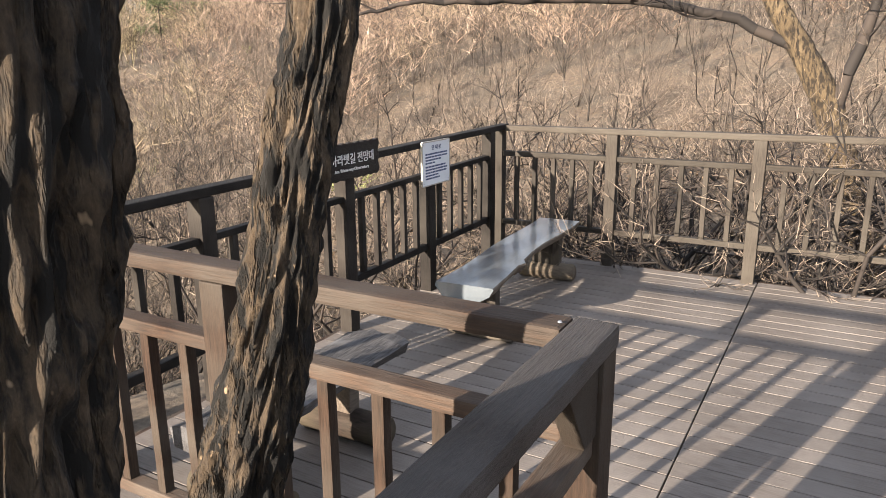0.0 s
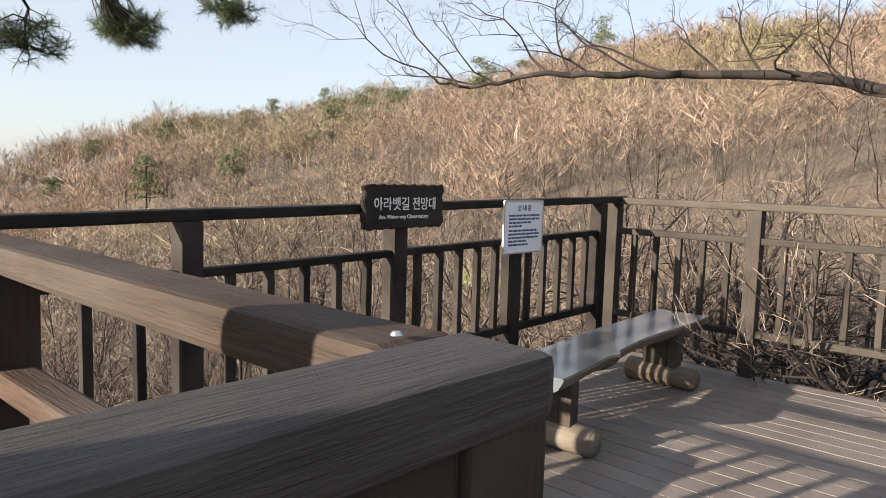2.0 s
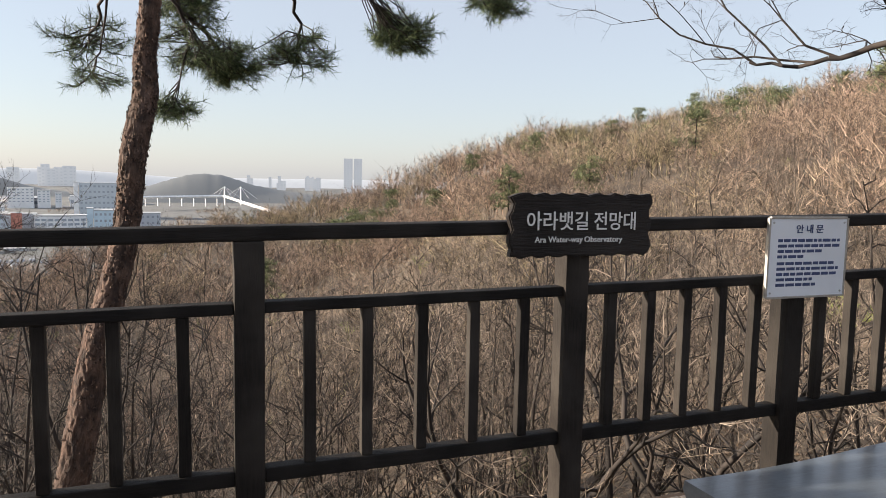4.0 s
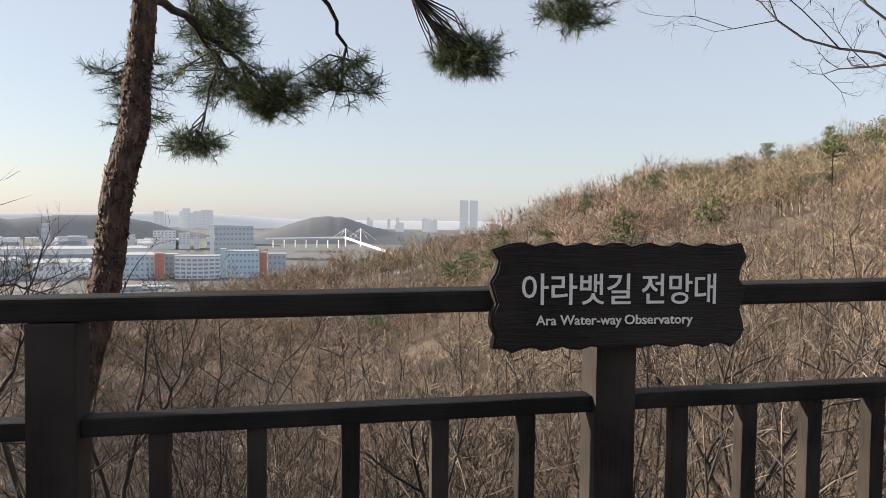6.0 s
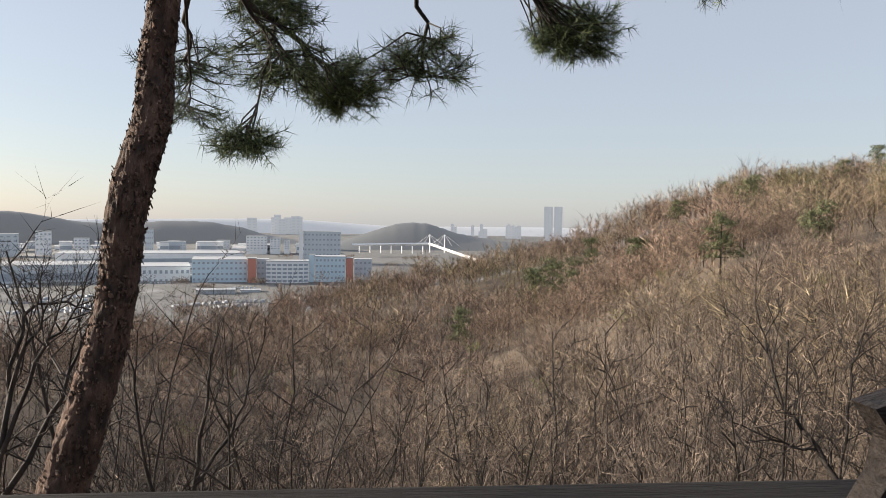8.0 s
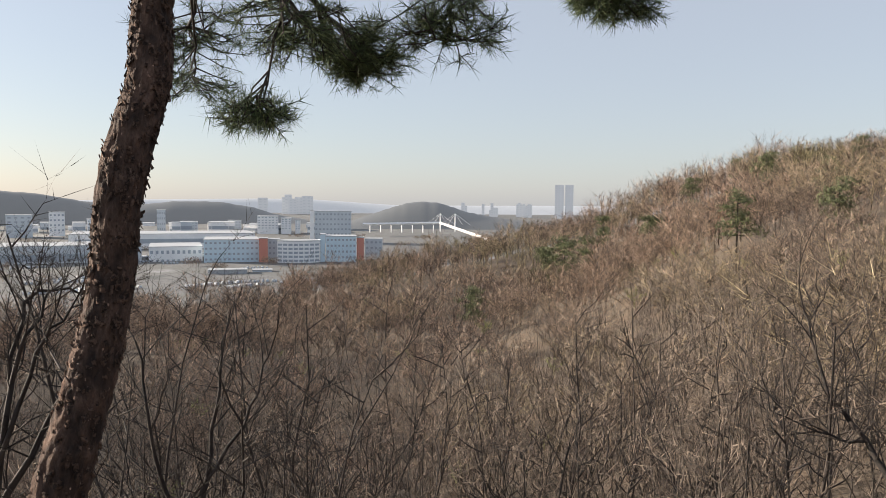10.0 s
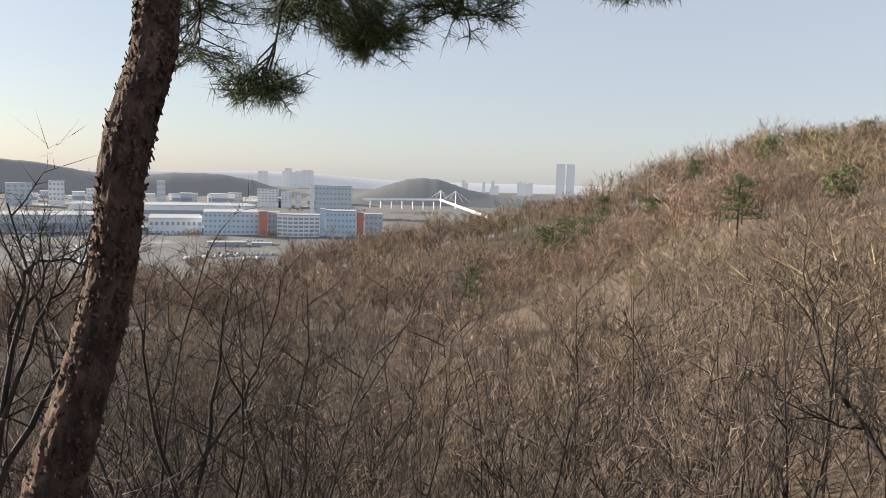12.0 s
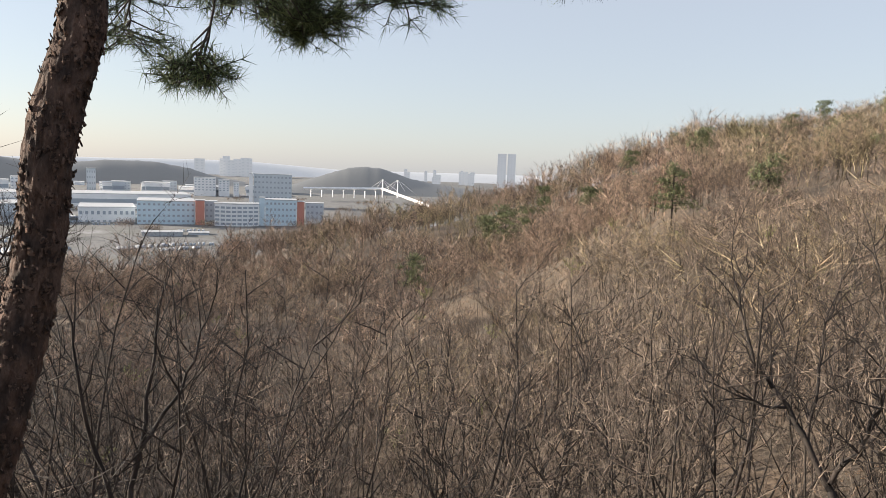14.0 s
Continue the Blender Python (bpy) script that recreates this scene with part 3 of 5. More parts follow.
def notice():
    s = thing("notice_plate", "white enamel notice plate with small dark print", "sign")
    y0, y1, z0, z1, x = 4.972, 5.405, 0.906, 1.252, -2.672
    plate = part("plate", beam((x - 0.006, y0, z0), (x, y1, z1), 0.002), PLATE, s)
    for name, a, b in (("frame_side", (y0 - 0.006, z0), (y0 + 0.004, z1)), ("frame_side", (y1 - 0.004, z0), (y1 + 0.006, z1)), ("frame_rail", (y0 + 0.004, z0 - 0.006), (y1 - 0.004, z0 + 0.004)), ("frame_rail", (y0 + 0.004, z1 - 0.004), (y1 - 0.004, z1 + 0.006))):
        part(name, beam((x - 0.012, a[0], a[1]), (x + 0.003, b[0], b[1]), 0.002), FRAME, s)
    letters("heading", "안 내 문", 0.04, Matrix.Translation((x + 0.002, 5.19, 1.202)) @ FACING, INK, plate, 0.15, 0.0008, 0.0006)
    rng = random.Random(3)
    z = 1.155
    for i, length in enumerate((0.345, 0.345, 0.25, 0.15, 0.33, 0.345, 0.335, 0.2, 0.22)):
        y = 5.02
        end = y + length
        while y < end - 0.01:
            w = rng.uniform(0.018, 0.05)
            part("print_line", beam((x, y, z - 0.007), (x + 0.0012, min(end, y + w), z + 0.006), 0.0004), INK, plate)
            y += w + 0.006
        z -= 0.0235 if i != 3 else 0.030
    for yy in (y0 + 0.02, y1 - 0.02):
        for zz in (z0 + 0.02, z1 - 0.02):
            bm = bmesh.new()
            bmesh.ops.create_cone(bm, cap_ends=True, segments=8, radius1=0.005, radius2=0.004, depth=0.004, matrix=Matrix.Translation((x + 0.002, yy, zz)) @ Matrix.Rotation(radians(90), 4, "Y"))
            part("rivet", bm, STEEL, plate)
    return s


name_sign()
notice()

# ---- trees beside the deck ----
def trunk_mesh(path, mat, seed, rough=0.10, sides=84, per=0.016, ridges=6, bumps=0.5, tall=5.5):
    """A trunk along (x, y, z, radius) points, its bark ridges raised from the surface."""
    pts = [Vector(p[:3]) for p in path]
    rad = [p[3] for p in path]
    rings = []
    for i in range(len(pts) - 1):
        n = max(2, int((pts[i + 1] - pts[i]).length / per))
        p_1 = pts[i - 1] if i else pts[i] * 2 - pts[i + 1]
        p2 = pts[i + 2] if i + 2 < len(pts) else pts[i + 1] * 2 - pts[i]
        for k in range(n):
            s = k / n
            a, b, c, d = p_1, pts[i], pts[i + 1], p2
            q = 0.5 * ((2 * b) + (c - a) * s + (2 * a - 5 * b + 4 * c - d) * s * s + (3 * b - 3 * c + d - a) * s ** 3)
            rings.append((q, rad[i] * (1 - s) + rad[i + 1] * s))
    rings.append((pts[-1], rad[-1]))
    verts = []
    for i, (q, r) in enumerate(rings):
        d = (rings[min(i + 1, len(rings) - 1)][0] - rings[max(i - 1, 0)][0]).normalized()
        u = d.cross(Vector((0, 1, 0))).normalized()
        w = d.cross(u)
        for k in range(sides):
            a = 2 * math.pi * k / sides
            o = u * math.cos(a) + w * math.sin(a)
            pos = q + o * r
            wav = noise.noise(Vector((pos.x * 7, pos.y * 7, pos.z * 3 + seed)))
            ca, sa = math.cos(a + wav * 0.10), math.sin(a + wav * 0.10)
            rid = 1 - abs(noise.noise(Vector((ca * ridges * 0.5 + seed, sa * ridges * 0.5, q.z * tall)))) * 3.2
            rid2 = 1 - abs(noise.noise(Vector((ca * ridges + 7, sa * ridges + seed, q.z * tall * 1.9)))) * 2.6
            fl = noise.noise(Vector((pos.x * 45, pos.y * 45, pos.z * 22 + seed)))
            rid = rid * 0.7 + rid2 * 0.5
            verts.append(pos + o * r * rough * (rid * 0.7 + bumps * fl + 0.6 * wav - 0.3))
    faces = [(i * sides + k, i * sides + (k + 1) % sides, (i + 1) * sides + (k + 1) % sides, (i + 1) * sides + k) for i in range(len(rings) - 1) for k in range(sides)]
    return mesh_from("trunk", verts, faces, mat, True)


def crown(seed, at, d, length, r, depth, **kw):
    return limb(random.Random(seed), np.array(at, dtype=float), np.array(d, dtype=float), length, r, depth, [], **kw)


def near_oak(path, seed, label, heights):
    t = thing("oak_tree", label, "tree")
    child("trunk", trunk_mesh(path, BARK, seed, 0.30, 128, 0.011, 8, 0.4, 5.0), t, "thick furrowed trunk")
    segs = []
    top = path[-1]
    rng = random.Random(seed)
    for k in range(7):
        a = k * 2.4 + seed
        segs += crown(seed * 31 + k, top[:3], (math.cos(a) * 0.6, math.sin(a) * 0.6, 1.0), 1.4, top[3] * 0.55, 3)
    child("crown", tube_mesh("crown", segs, 4, DARK_TWIG), t, "bare branches")
    return t


near_oak([(-1.06, 1.02, -1.5, 0.15), (-0.97, 1.03, -0.4, 0.11), (-0.84, 1.05, 0.4, 0.092), (-0.735, 1.085, 1.0, 0.078), (-0.675, 1.11, 1.25, 0.071), (-0.625, 1.14, 1.5, 0.064), (-0.61, 1.205, 1.75, 0.059), (-0.59, 1.25, 1.95, 0.058), (-0.52, 1.28, 2.6, 0.055), (-0.46, 1.2, 3.6, 0.05)], 3, "leaning rough-barked oak trunk beside the brown railing", 3)
near_oak([(-0.60, 0.46, -1.5, 0.13), (-0.53, 0.50, -0.4, 0.105), (-0.475, 0.525, 0.6, 0.09), (-0.432, 0.55, 1.4, 0.084), (-0.393, 0.567, 1.8, 0.082), (-0.375, 0.575, 2.2, 0.082), (-0.42, 0.5, 3.4, 0.08)], 8, "upright dark oak trunk close to the handrail", 3)

# ---- the pine over the valley ----
def limb_along(pts, r0, r1, out):
    for i in range(len(pts) - 1):
        a, b = r0 + (r1 - r0) * i / (len(pts) - 1), r0 + (r1 - r0) * (i + 1) / (len(pts) - 1)
        out.append((*pts[i], *pts[i + 1], a, b))


def smooth_path(pts, per=5, wobble=0.02, seed=1):
    rng = random.Random(seed)
    pts = [np.array(p, dtype=float) for p in pts]
    out = []
    for i in range(len(pts) - 1):
        a, b, c, d = pts[max(i - 1, 0)], pts[i], pts[i + 1], pts[min(i + 2, len(pts) - 1)]
        for k in range(per):
            s = k / per
            q = 0.5 * (2 * b + (c - a) * s + (2 * a - 5 * b + 4 * c - d) * s * s + (3 * b - 3 * c + d - a) * s ** 3)
            out.append(q + np.array([rng.gauss(0, wobble), rng.gauss(0, wobble), rng.gauss(0, wobble)]))
    out.append(pts[-1])
    return out


def tuft(rng, p, d, n=26, size=0.11):
    """Needles round the end of a shoot, as thin three-sided spikes."""
    out = []
    for _ in range(n):
        s = np.array([rng.gauss(0, 1), rng.gauss(0, 1), rng.gauss(0, 1)])
        e = d * 0.55 + s / np.linalg.norm(s) * 0.85
        e = e / np.linalg.norm(e)
        q = p + d * rng.uniform(-0.09, 0.02)
        out.append((*q, *(q + e * size * rng.uniform(0.7, 1.15)), 0.0022, 0.0006))
    return out


def shoot(rng, p, q, wood_out, needle_out, size, count):
    """A thin shoot from p to q with needle tufts along its outer half and on short side spurs."""
    p, q = np.array(p, dtype=float), np.array(q, dtype=float)
    length = np.linalg.norm(q - p)
    mid = (p + q) / 2 + np.array([rng.gauss(0, 0.10), rng.gauss(0, 0.10), rng.gauss(-0.05, 0.08)]) * length
    for a, b, r0, r1 in ((p, mid, 0.006, 0.0045), (mid, q, 0.0045, 0.003)):
        wood_out.append((*a, *b, r0, r1))
    d = (q - mid) / max(np.linalg.norm(q - mid), 1e-6)
    d = d + np.array([0, 0, 0.35])
    d /= np.linalg.norm(d)
    needle_out += tuft(rng, q, d, count, size)
    for _ in range(3):
        a = mid + (q - mid) * rng.uniform(0.1, 0.95)
        f = d * 0.7 + np.array([rng.gauss(0, 0.7), rng.gauss(0, 0.7), rng.gauss(0.15, 0.35)])
        f /= np.linalg.norm(f)
        b = a + f * rng.uniform(0.05, 0.14)
        wood_out.append((*a, *b, 0.003, 0.002))
        needle_out += tuft(rng, b, f, count, size)


def bough(rng, path, r, centre, radii, shoots, wood_out, needle_out, size=0.105, count=24):
    """A crooked bough along a path, and round its outer end a spray of shoots inside an ellipsoid."""
    line = smooth_path(path, 5, 0.018, rng.randrange(999))
    limb_along(line, r, r * 0.3, wood_out)
    centre, radii = np.array(centre, dtype=float), np.array(radii, dtype=float)
    for _ in range(shoots):
        u = np.array([rng.gauss(0, 1), rng.gauss(0, 1), rng.gauss(0, 1)])
        u *= rng.random() ** 0.4 / np.linalg.norm(u)
        q = centre + u * radii
        near = sorted(line[len(line) // 3:], key=lambda c: float(np.linalg.norm(c - q)))
        p = near[min(len(near) - 1, rng.randrange(4))]
        gap = np.linalg.norm(q - p)
        if gap > 0.42:
            k = p + (q - p) * (1 - 0.36 / gap) + np.array([rng.gauss(0, 0.04), rng.gauss(0, 0.04), rng.gauss(0, 0.04)])
            wood_out.append((*p, *k, 0.008, 0.006))
            p = k
        shoot(rng, p, q, wood_out, needle_out, size, count)


def bark_flakes(path, n, seed):
    """Small lifted plates of loose bark on a trunk."""
    rng = random.Random(seed)
    vs, fs = [], []
    for _ in range(n):
        i = rng.randrange(len(path) - 1)
        s = rng.random()
        q = Vector(path[i][:3]).lerp(Vector(path[i + 1][:3]), s)
        r = path[i][3] * (1 - s) + path[i + 1][3] * s
        a = rng.uniform(0, 6.283)
        o, side, up = Vector((math.cos(a), math.sin(a), 0)), Vector((-math.sin(a), math.cos(a), 0)), Vector((0, 0, rng.choice((-1, 1))))
        w, l, lift = rng.uniform(0.004, 0.013), rng.uniform(0.01, 0.034), rng.uniform(0.003, 0.013)
        side = side + up * rng.uniform(-0.5, 0.5)
        c = q + o * r * 1.01
        k = len(vs)
        vs += [c - side * w, c + side * w * rng.uniform(0.6, 1), c + side * w * 0.8 + up * l * rng.uniform(0.6, 1) + o * lift, c - side * w * rng.uniform(0.3, 0.9) + up * l + o * lift * rng.uniform(0.6, 1.3)]
        vs += [v - o * 0.003 for v in vs[k:k + 4]]
        fs += [(k, k + 1, k + 2, k + 3), (k + 7, k + 6, k + 5, k + 4), (k + 1, k + 5, k + 6, k + 2), (k + 2, k + 6, k + 7, k + 3), (k + 3, k + 7, k + 4, k)]
    return mesh_from("loose_bark", vs, fs, FLAKE)


def valley_pine():
    t = thing("pine_tree", "crooked red pine with flaking bark and dark needle tufts", "tree")
    base = float(ground_z(-5.0, 1.6))
    px = -5.22
    path = [(px + 0.2, 1.3, base - 0.4, 0.135), (px + 0.16, 1.685, -1.5, 0.112), (px + 0.14, 1.855, -0.68, 0.102), (px + 0.11, 2.012, 0.2, 0.094), (px + 0.09, 2.068, 0.42, 0.090), (px + 0.06, 2.135, 0.68, 0.085), (px + 0.03, 2.192, 0.93, 0.080), (px, 2.23, 1.18, 0.077), (px - 0.01, 2.255, 1.44, 0.078), (px - 0.05, 2.285, 1.66, 0.080), (px - 0.11, 2.335, 1.90, 0.077), (px - 0.15, 2.335, 2.15, 0.071), (px - 0.16, 2.37, 2.48, 0.066), (px - 0.16, 2.42, 3.2, 0.06), (px - 0.22, 2.5, 4.6, 0.045), (px - 0.3, 2.6, 6.0, 0.03)]
    child("trunk", trunk_mesh(path, PINE_BARK, 5, 0.10, 84, 0.014, 7, 0.8, 9.0), t, "reddish flaking trunk")
    child("loose_bark", bark_flakes(path[2:14], 1500, 6), t, "loose reddish bark")
    px -= 0.16
    rng = random.Random(11)
    wood_segs, needles = [], []
    main = [(px, 2.36, 2.62), (-6.0, 2.45, 2.7), (-6.8, 2.72, 2.58), (-7.7, 3.05, 2.42)]
    bough(rng, main, 0.034, (-7.4, 2.91, 2.39), (0.42, 0.34, 0.18), 72, wood_segs, needles, 0.11, 24)
    bough(rng, [(-6.0, 2.45, 2.7), (-6.4, 2.6, 2.55), (-6.8, 2.7, 2.45)], 0.016, (-6.62, 2.62, 2.42), (0.42, 0.38, 0.25), 44, wood_segs, needles, 0.105, 18)
    bough(rng, [(-6.5, 2.65, 2.66), (-6.55, 2.55, 2.3), (-6.55, 2.47, 1.98)], 0.012, (-6.55, 2.47, 1.90), (0.28, 0.24, 0.08), 24, wood_segs, needles, 0.105, 22)
    bough(rng, [(px, 2.40, 3.15), (-6.2, 2.5, 3.05), (-7.0, 2.6, 2.85)], 0.03, (-6.55, 2.56, 2.80), (0.6, 0.28, 0.22), 50, wood_segs, needles, 0.11, 22)
    bough(rng, [(px, 2.42, 3.5), (-6.2, 3.1, 3.25), (-6.8, 3.5, 2.85), (-6.87, 3.5, 2.4)], 0.028, (-6.85, 3.5, 2.50), (0.34, 0.42, 0.24), 46, wood_segs, needles, 0.115, 17)
    bough(rng, [(px, 2.45, 3.6), (-6.5, 3.6, 3.45), (-7.3, 4.55, 2.85)], 0.032, (-7.32, 4.60, 2.82), (0.34, 0.34, 0.20), 76, wood_segs, needles, 0.11, 26)
    bough(rng, [(px, 2.45, 3.8), (-6.2, 4.2, 3.6), (-6.55, 5.4, 2.98)], 0.03, (-6.5, 5.30, 3.0), (0.3, 0.30, 0.11), 34, wood_segs, needles, 0.11, 24)
    bough(rng, [(px, 2.38, 2.9), (-6.6, 2.1, 3.0), (-7.5, 1.8, 2.8), (-8.2, 1.6, 2.6)], 0.025, (-8.0, 1.68, 2.64), (0.5, 0.42, 0.26), 36, wood_segs, needles, 0.11, 17)
    bough(rng, [(-7.0, 1.95, 2.9), (-7.6, 1.8, 2.5), (-8.0, 1.65, 2.3)], 0.012, (-7.9, 1.72, 2.28), (0.4, 0.34, 0.11), 15, wood_segs, needles, 0.11, 17)
    for k in range(9):
        a = k * 2.4
        z = 3.9 + 0.25 * k
        end = (px + 1.5 * math.cos(a), 2.5 + 1.5 * math.sin(a), z + 0.1)
        bough(rng, [(px, 2.5, z), (px + 0.8 * math.cos(a), 2.5 + 0.8 * math.sin(a), z + 0.12), end], 0.025, end, (0.5, 0.5, 0.25), 30, wood_segs, needles, 0.11, 16)
    child("bough", tube_mesh("bough", wood_segs, 5, DARK_TWIG), t, "dark crooked boughs")
    child("needles", mesh_from("needles", *spikes(needles, 2), NEEDLE), t, "dark green needles")
    return t


valley_pine()

# ---- bare trees and woods ----
def broom_tree(seed, stem_r, twig_r, leaders=4, sides=9, twigs=4, lean=(0.0, 0.0), spread=0.30, solid=0):
    """A unit-high bare tree: a stem, a few rising leaders, side branches and fine twigs. Returns stems and twigs."""
    rng = random.Random(seed)
    stem, fine = [], []
    fork = rng.uniform(0.16, 0.34)
    root, neck = np.zeros(3), np.array([lean[0] * fork + rng.gauss(0, 0.02), lean[1] * fork + rng.gauss(0, 0.02), fork])
    mid = neck * 0.5 + np.array([rng.gauss(0, 0.012), rng.gauss(0, 0.012), 0])
    stem += [(*root, *mid, stem_r, stem_r * 0.9), (*mid, *neck, stem_r * 0.9, stem_r * 0.8)]
    for k in range(leaders):
        a = k * 6.28 / leaders + rng.uniform(-0.5, 0.5)
        high, wide = (1.0 if k == 0 else rng.uniform(0.68, 0.97)), (rng.uniform(0.02, 0.12) if k == 0 else rng.uniform(0.6, 1.1) * spread)
        start = neck * rng.uniform(0.6, 1.0)
        end = np.array([lean[0] + wide * math.cos(a), lean[1] + wide * math.sin(a), high])
        n = 7
        pts = []
        for i in range(n + 1):
            s = i / n
            bow = np.array([math.cos(a), math.sin(a), 0]) * 0.10 * spread * math.sin(math.pi * s)
            pts.append(start + (end - start) * s + bow + np.array([rng.gauss(0, 0.010), rng.gauss(0, 0.010), 0]) * (1 if 0 < i < n else 0))
        r = stem_r * (0.75 if k == 0 else 0.55)
        for i in range(n):
            stem.append((*pts[i], *pts[i + 1], r * (1 - 0.85 * i / n), r * (1 - 0.85 * (i + 1) / n)))
        for j in range(sides):
            s = 0.15 + 0.85 * (j + rng.random()) / sides
            i = min(n - 1, int(s * n))
            p = pts[i] + (pts[i + 1] - pts[i]) * (s * n - i)
            b = a + rng.uniform(-2.2, 2.2)
            d = np.array([math.cos(b), math.sin(b), rng.uniform(0.35, 1.3)])
            d /= np.linalg.norm(d)
            length = rng.uniform(0.10, 0.24) * (1.15 - 0.6 * s)
            bend = [p]
            for c in range(4):
                d = d + np.array([rng.gauss(0, 0.28), rng.gauss(0, 0.28), rng.gauss(0.10, 0.2)])
                d /= np.linalg.norm(d)
                bend.append(bend[-1] + d * length / 4)
                w = twig_r * (2.2 - 0.4 * c)
                (stem if c < solid else fine).append((*bend[-2], *bend[-1], w, w * 0.8))
            for _ in range(twigs):
                c = rng.randrange(1, 5)
                q = bend[c] + (bend[c - 1] - bend[c]) * rng.random()
                e = (bend[c] - bend[c - 1]) * 6 + np.array([rng.gauss(0, 0.2), rng.gauss(0, 0.2), rng.uniform(-0.05, 0.25)])
                e *= rng.uniform(0.022, 0.055) / np.linalg.norm(e)
                g = e * 0.7 + np.array([rng.gauss(0, 0.018), rng.gauss(0, 0.018), rng.gauss(0.008, 0.015)])
                h = e * 0.5 + np.array([rng.gauss(0, 0.022), rng.gauss(0, 0.022), rng.gauss(0.006, 0.018)])
                fine += [(*q, *(q + e), twig_r, 0), (*(q + e * 0.7), *(q + e * 0.7 + g), twig_r * 0.85, 0), (*(q + e * 0.4), *(q + e * 0.4 + h), twig_r * 0.8, 0)]
    return stem, fine


def bare_tree(label, x, y, seed, height, r, mat, lean=(0.0, 0.0)):
    """A leafless tree: stem with its leaders, and fine twigs."""
    t = thing("bare_tree", label, "tree", "leafless trees below the deck")
    z = float(ground_z(x, y)) - 0.2
    stem, twig = broom_tree(seed, r / height, 0.0045 / height, 7, 16, 7, lean, 0.36, 2)
    def put(rows):
        g = np.array(rows)
        g *= height
        g[:, 0:6] += np.array([x, y, z, x, y, z])
        return g
    child("trunk", tube_mesh("trunk", put(stem), 5, DARK_TWIG), t)
    child("crown", mesh_from("crown", *spikes(put(twig), seed), mat), t, "bare twigs")
    return t


def polar(az, d):
    return EYE_X - 0.69 - d * math.sin(radians(az)), EYE_Y - 0.2 + d * math.cos(radians(az))


NEAR = [  # azimuth, distance, elevation of the top, stem radius, dark
    (107, 9.0, -2.3, 0.083, 1), (117, 7.0, -7.5, 0.060, 1), (122, 8.0, -6.0, 0.060, 1), (113, 11.0, -5.5, 0.060, 1), (103, 11.0, -7.5, 0.060, 1), (96.8, 10.0, -8.5, 0.060, 1), (100, 8.0, -12.5, 0.03, 0),
    (91, 9.0, -11.5, 0.035, 0), (85, 11.0, -9.5, 0.04, 0), (93, 13.0, -7.5, 0.04, 0), (81, 7.5, -14.5, 0.03, 0), (78, 10.0, -9.5, 0.060, 1), (72, 9.0, -9.5, 0.035, 0), (69, 7.0, -13.5, 0.03, 0),
    (66, 11.0, -5.5, 0.04, 0), (60, 8.0, -8.0, 0.060, 1), (48, 9.0, -3.5, 0.04, 0), (40, 8.0, -1.0, 0.04, 0), (33, 9.0, 1.5, 0.045, 0), (26, 8.0, 0.0, 0.045, 0), (18, 8.5, 2.5, 0.045, 0), (8, 8.0, 1.0, 0.04, 0), (-6, 8.0, 2.5, 0.045, 0)]
for k, (az, d, top, r, dark) in enumerate(NEAR):
    x, y = polar(az, d)
    high = 1.46 + d * math.tan(radians(top)) - float(ground_z(x, y)) + 0.2
    tilt = random.Random(k)
    bare_tree("leafless " + ("dark-stemmed" if dark else "grey-brown") + " tree on the slope", x, y, 900 + k, max(2.0, high), r, DARK_TWIG if dark else TWIG, (tilt.gauss(0, 0.12), tilt.gauss(0, 0.12)))


def at_polar(az, d, z):
    return (*polar(az, d), z)


def forked_tree(label, foot, limbs, seed, twig_len):
    """A slender leafless tree that forks low into long spreading limbs, the first of them its trunk."""
    t = thing("bare_tree", label, "tree", "leafless trees below the deck")
    x, y = polar(*foot)
    limbs[0][0].insert(0, (x, y, float(ground_z(x, y)) - 0.2))
    twig = []
    rng = random.Random(seed)
    for k, (pts, r0, r1) in enumerate(limbs):
        line = smooth_path(pts, 5, 0.018, seed + k)
        segs = []
        limb_along(line, r0, r1, segs)
        child("trunk" if k == 0 else "limb", tube_mesh("limb", segs, 7, DARK_TWIG), t)
        if k:
            for i in range(2, len(line)):
                d = line[i] - line[i - 1]
                d = d / np.linalg.norm(d) + np.array([rng.gauss(0, 0.7), rng.gauss(0, 0.7), rng.uniform(0.0, 0.8)])
                limb(rng, line[i], d / np.linalg.norm(d), twig_len * rng.uniform(0.7, 1.3), 0.009, 3, twig, bend=0.4, fork=2.6, up=0.08)
    child("crown", tube_mesh("crown", twig, 3, DARK_TWIG), t, "fine dark twigs")


P = at_polar
forked_tree("slender dark leafless tree forking low on the slope", (49.5, 6.9), [
    ([P(51, 7.1, -2.1), P(53.2, 7.4, -1.35)], 0.05, 0.036),
    ([P(53.2, 7.4, -1.35), P(56.2, 7.6, -0.75), P(58.5, 7.7, -0.35), P(60.5, 7.9, 0.4)], 0.034, 0.009),
    ([P(53.2, 7.4, -1.35), P(51.5, 7.3, -0.95), P(50.4, 7.2, -0.4), P(49.6, 7.1, 0.15)], 0.028, 0.008),
    ([P(56.2, 7.6, -0.75), P(58.5, 7.5, -0.72), P(62.5, 7.4, -0.5)], 0.016, 0.006),
    ([P(54.8, 7.5, -1.05), P(54.5, 7.7, -0.3), P(53.8, 7.9, 0.3)], 0.018, 0.006)], 41, 0.42)
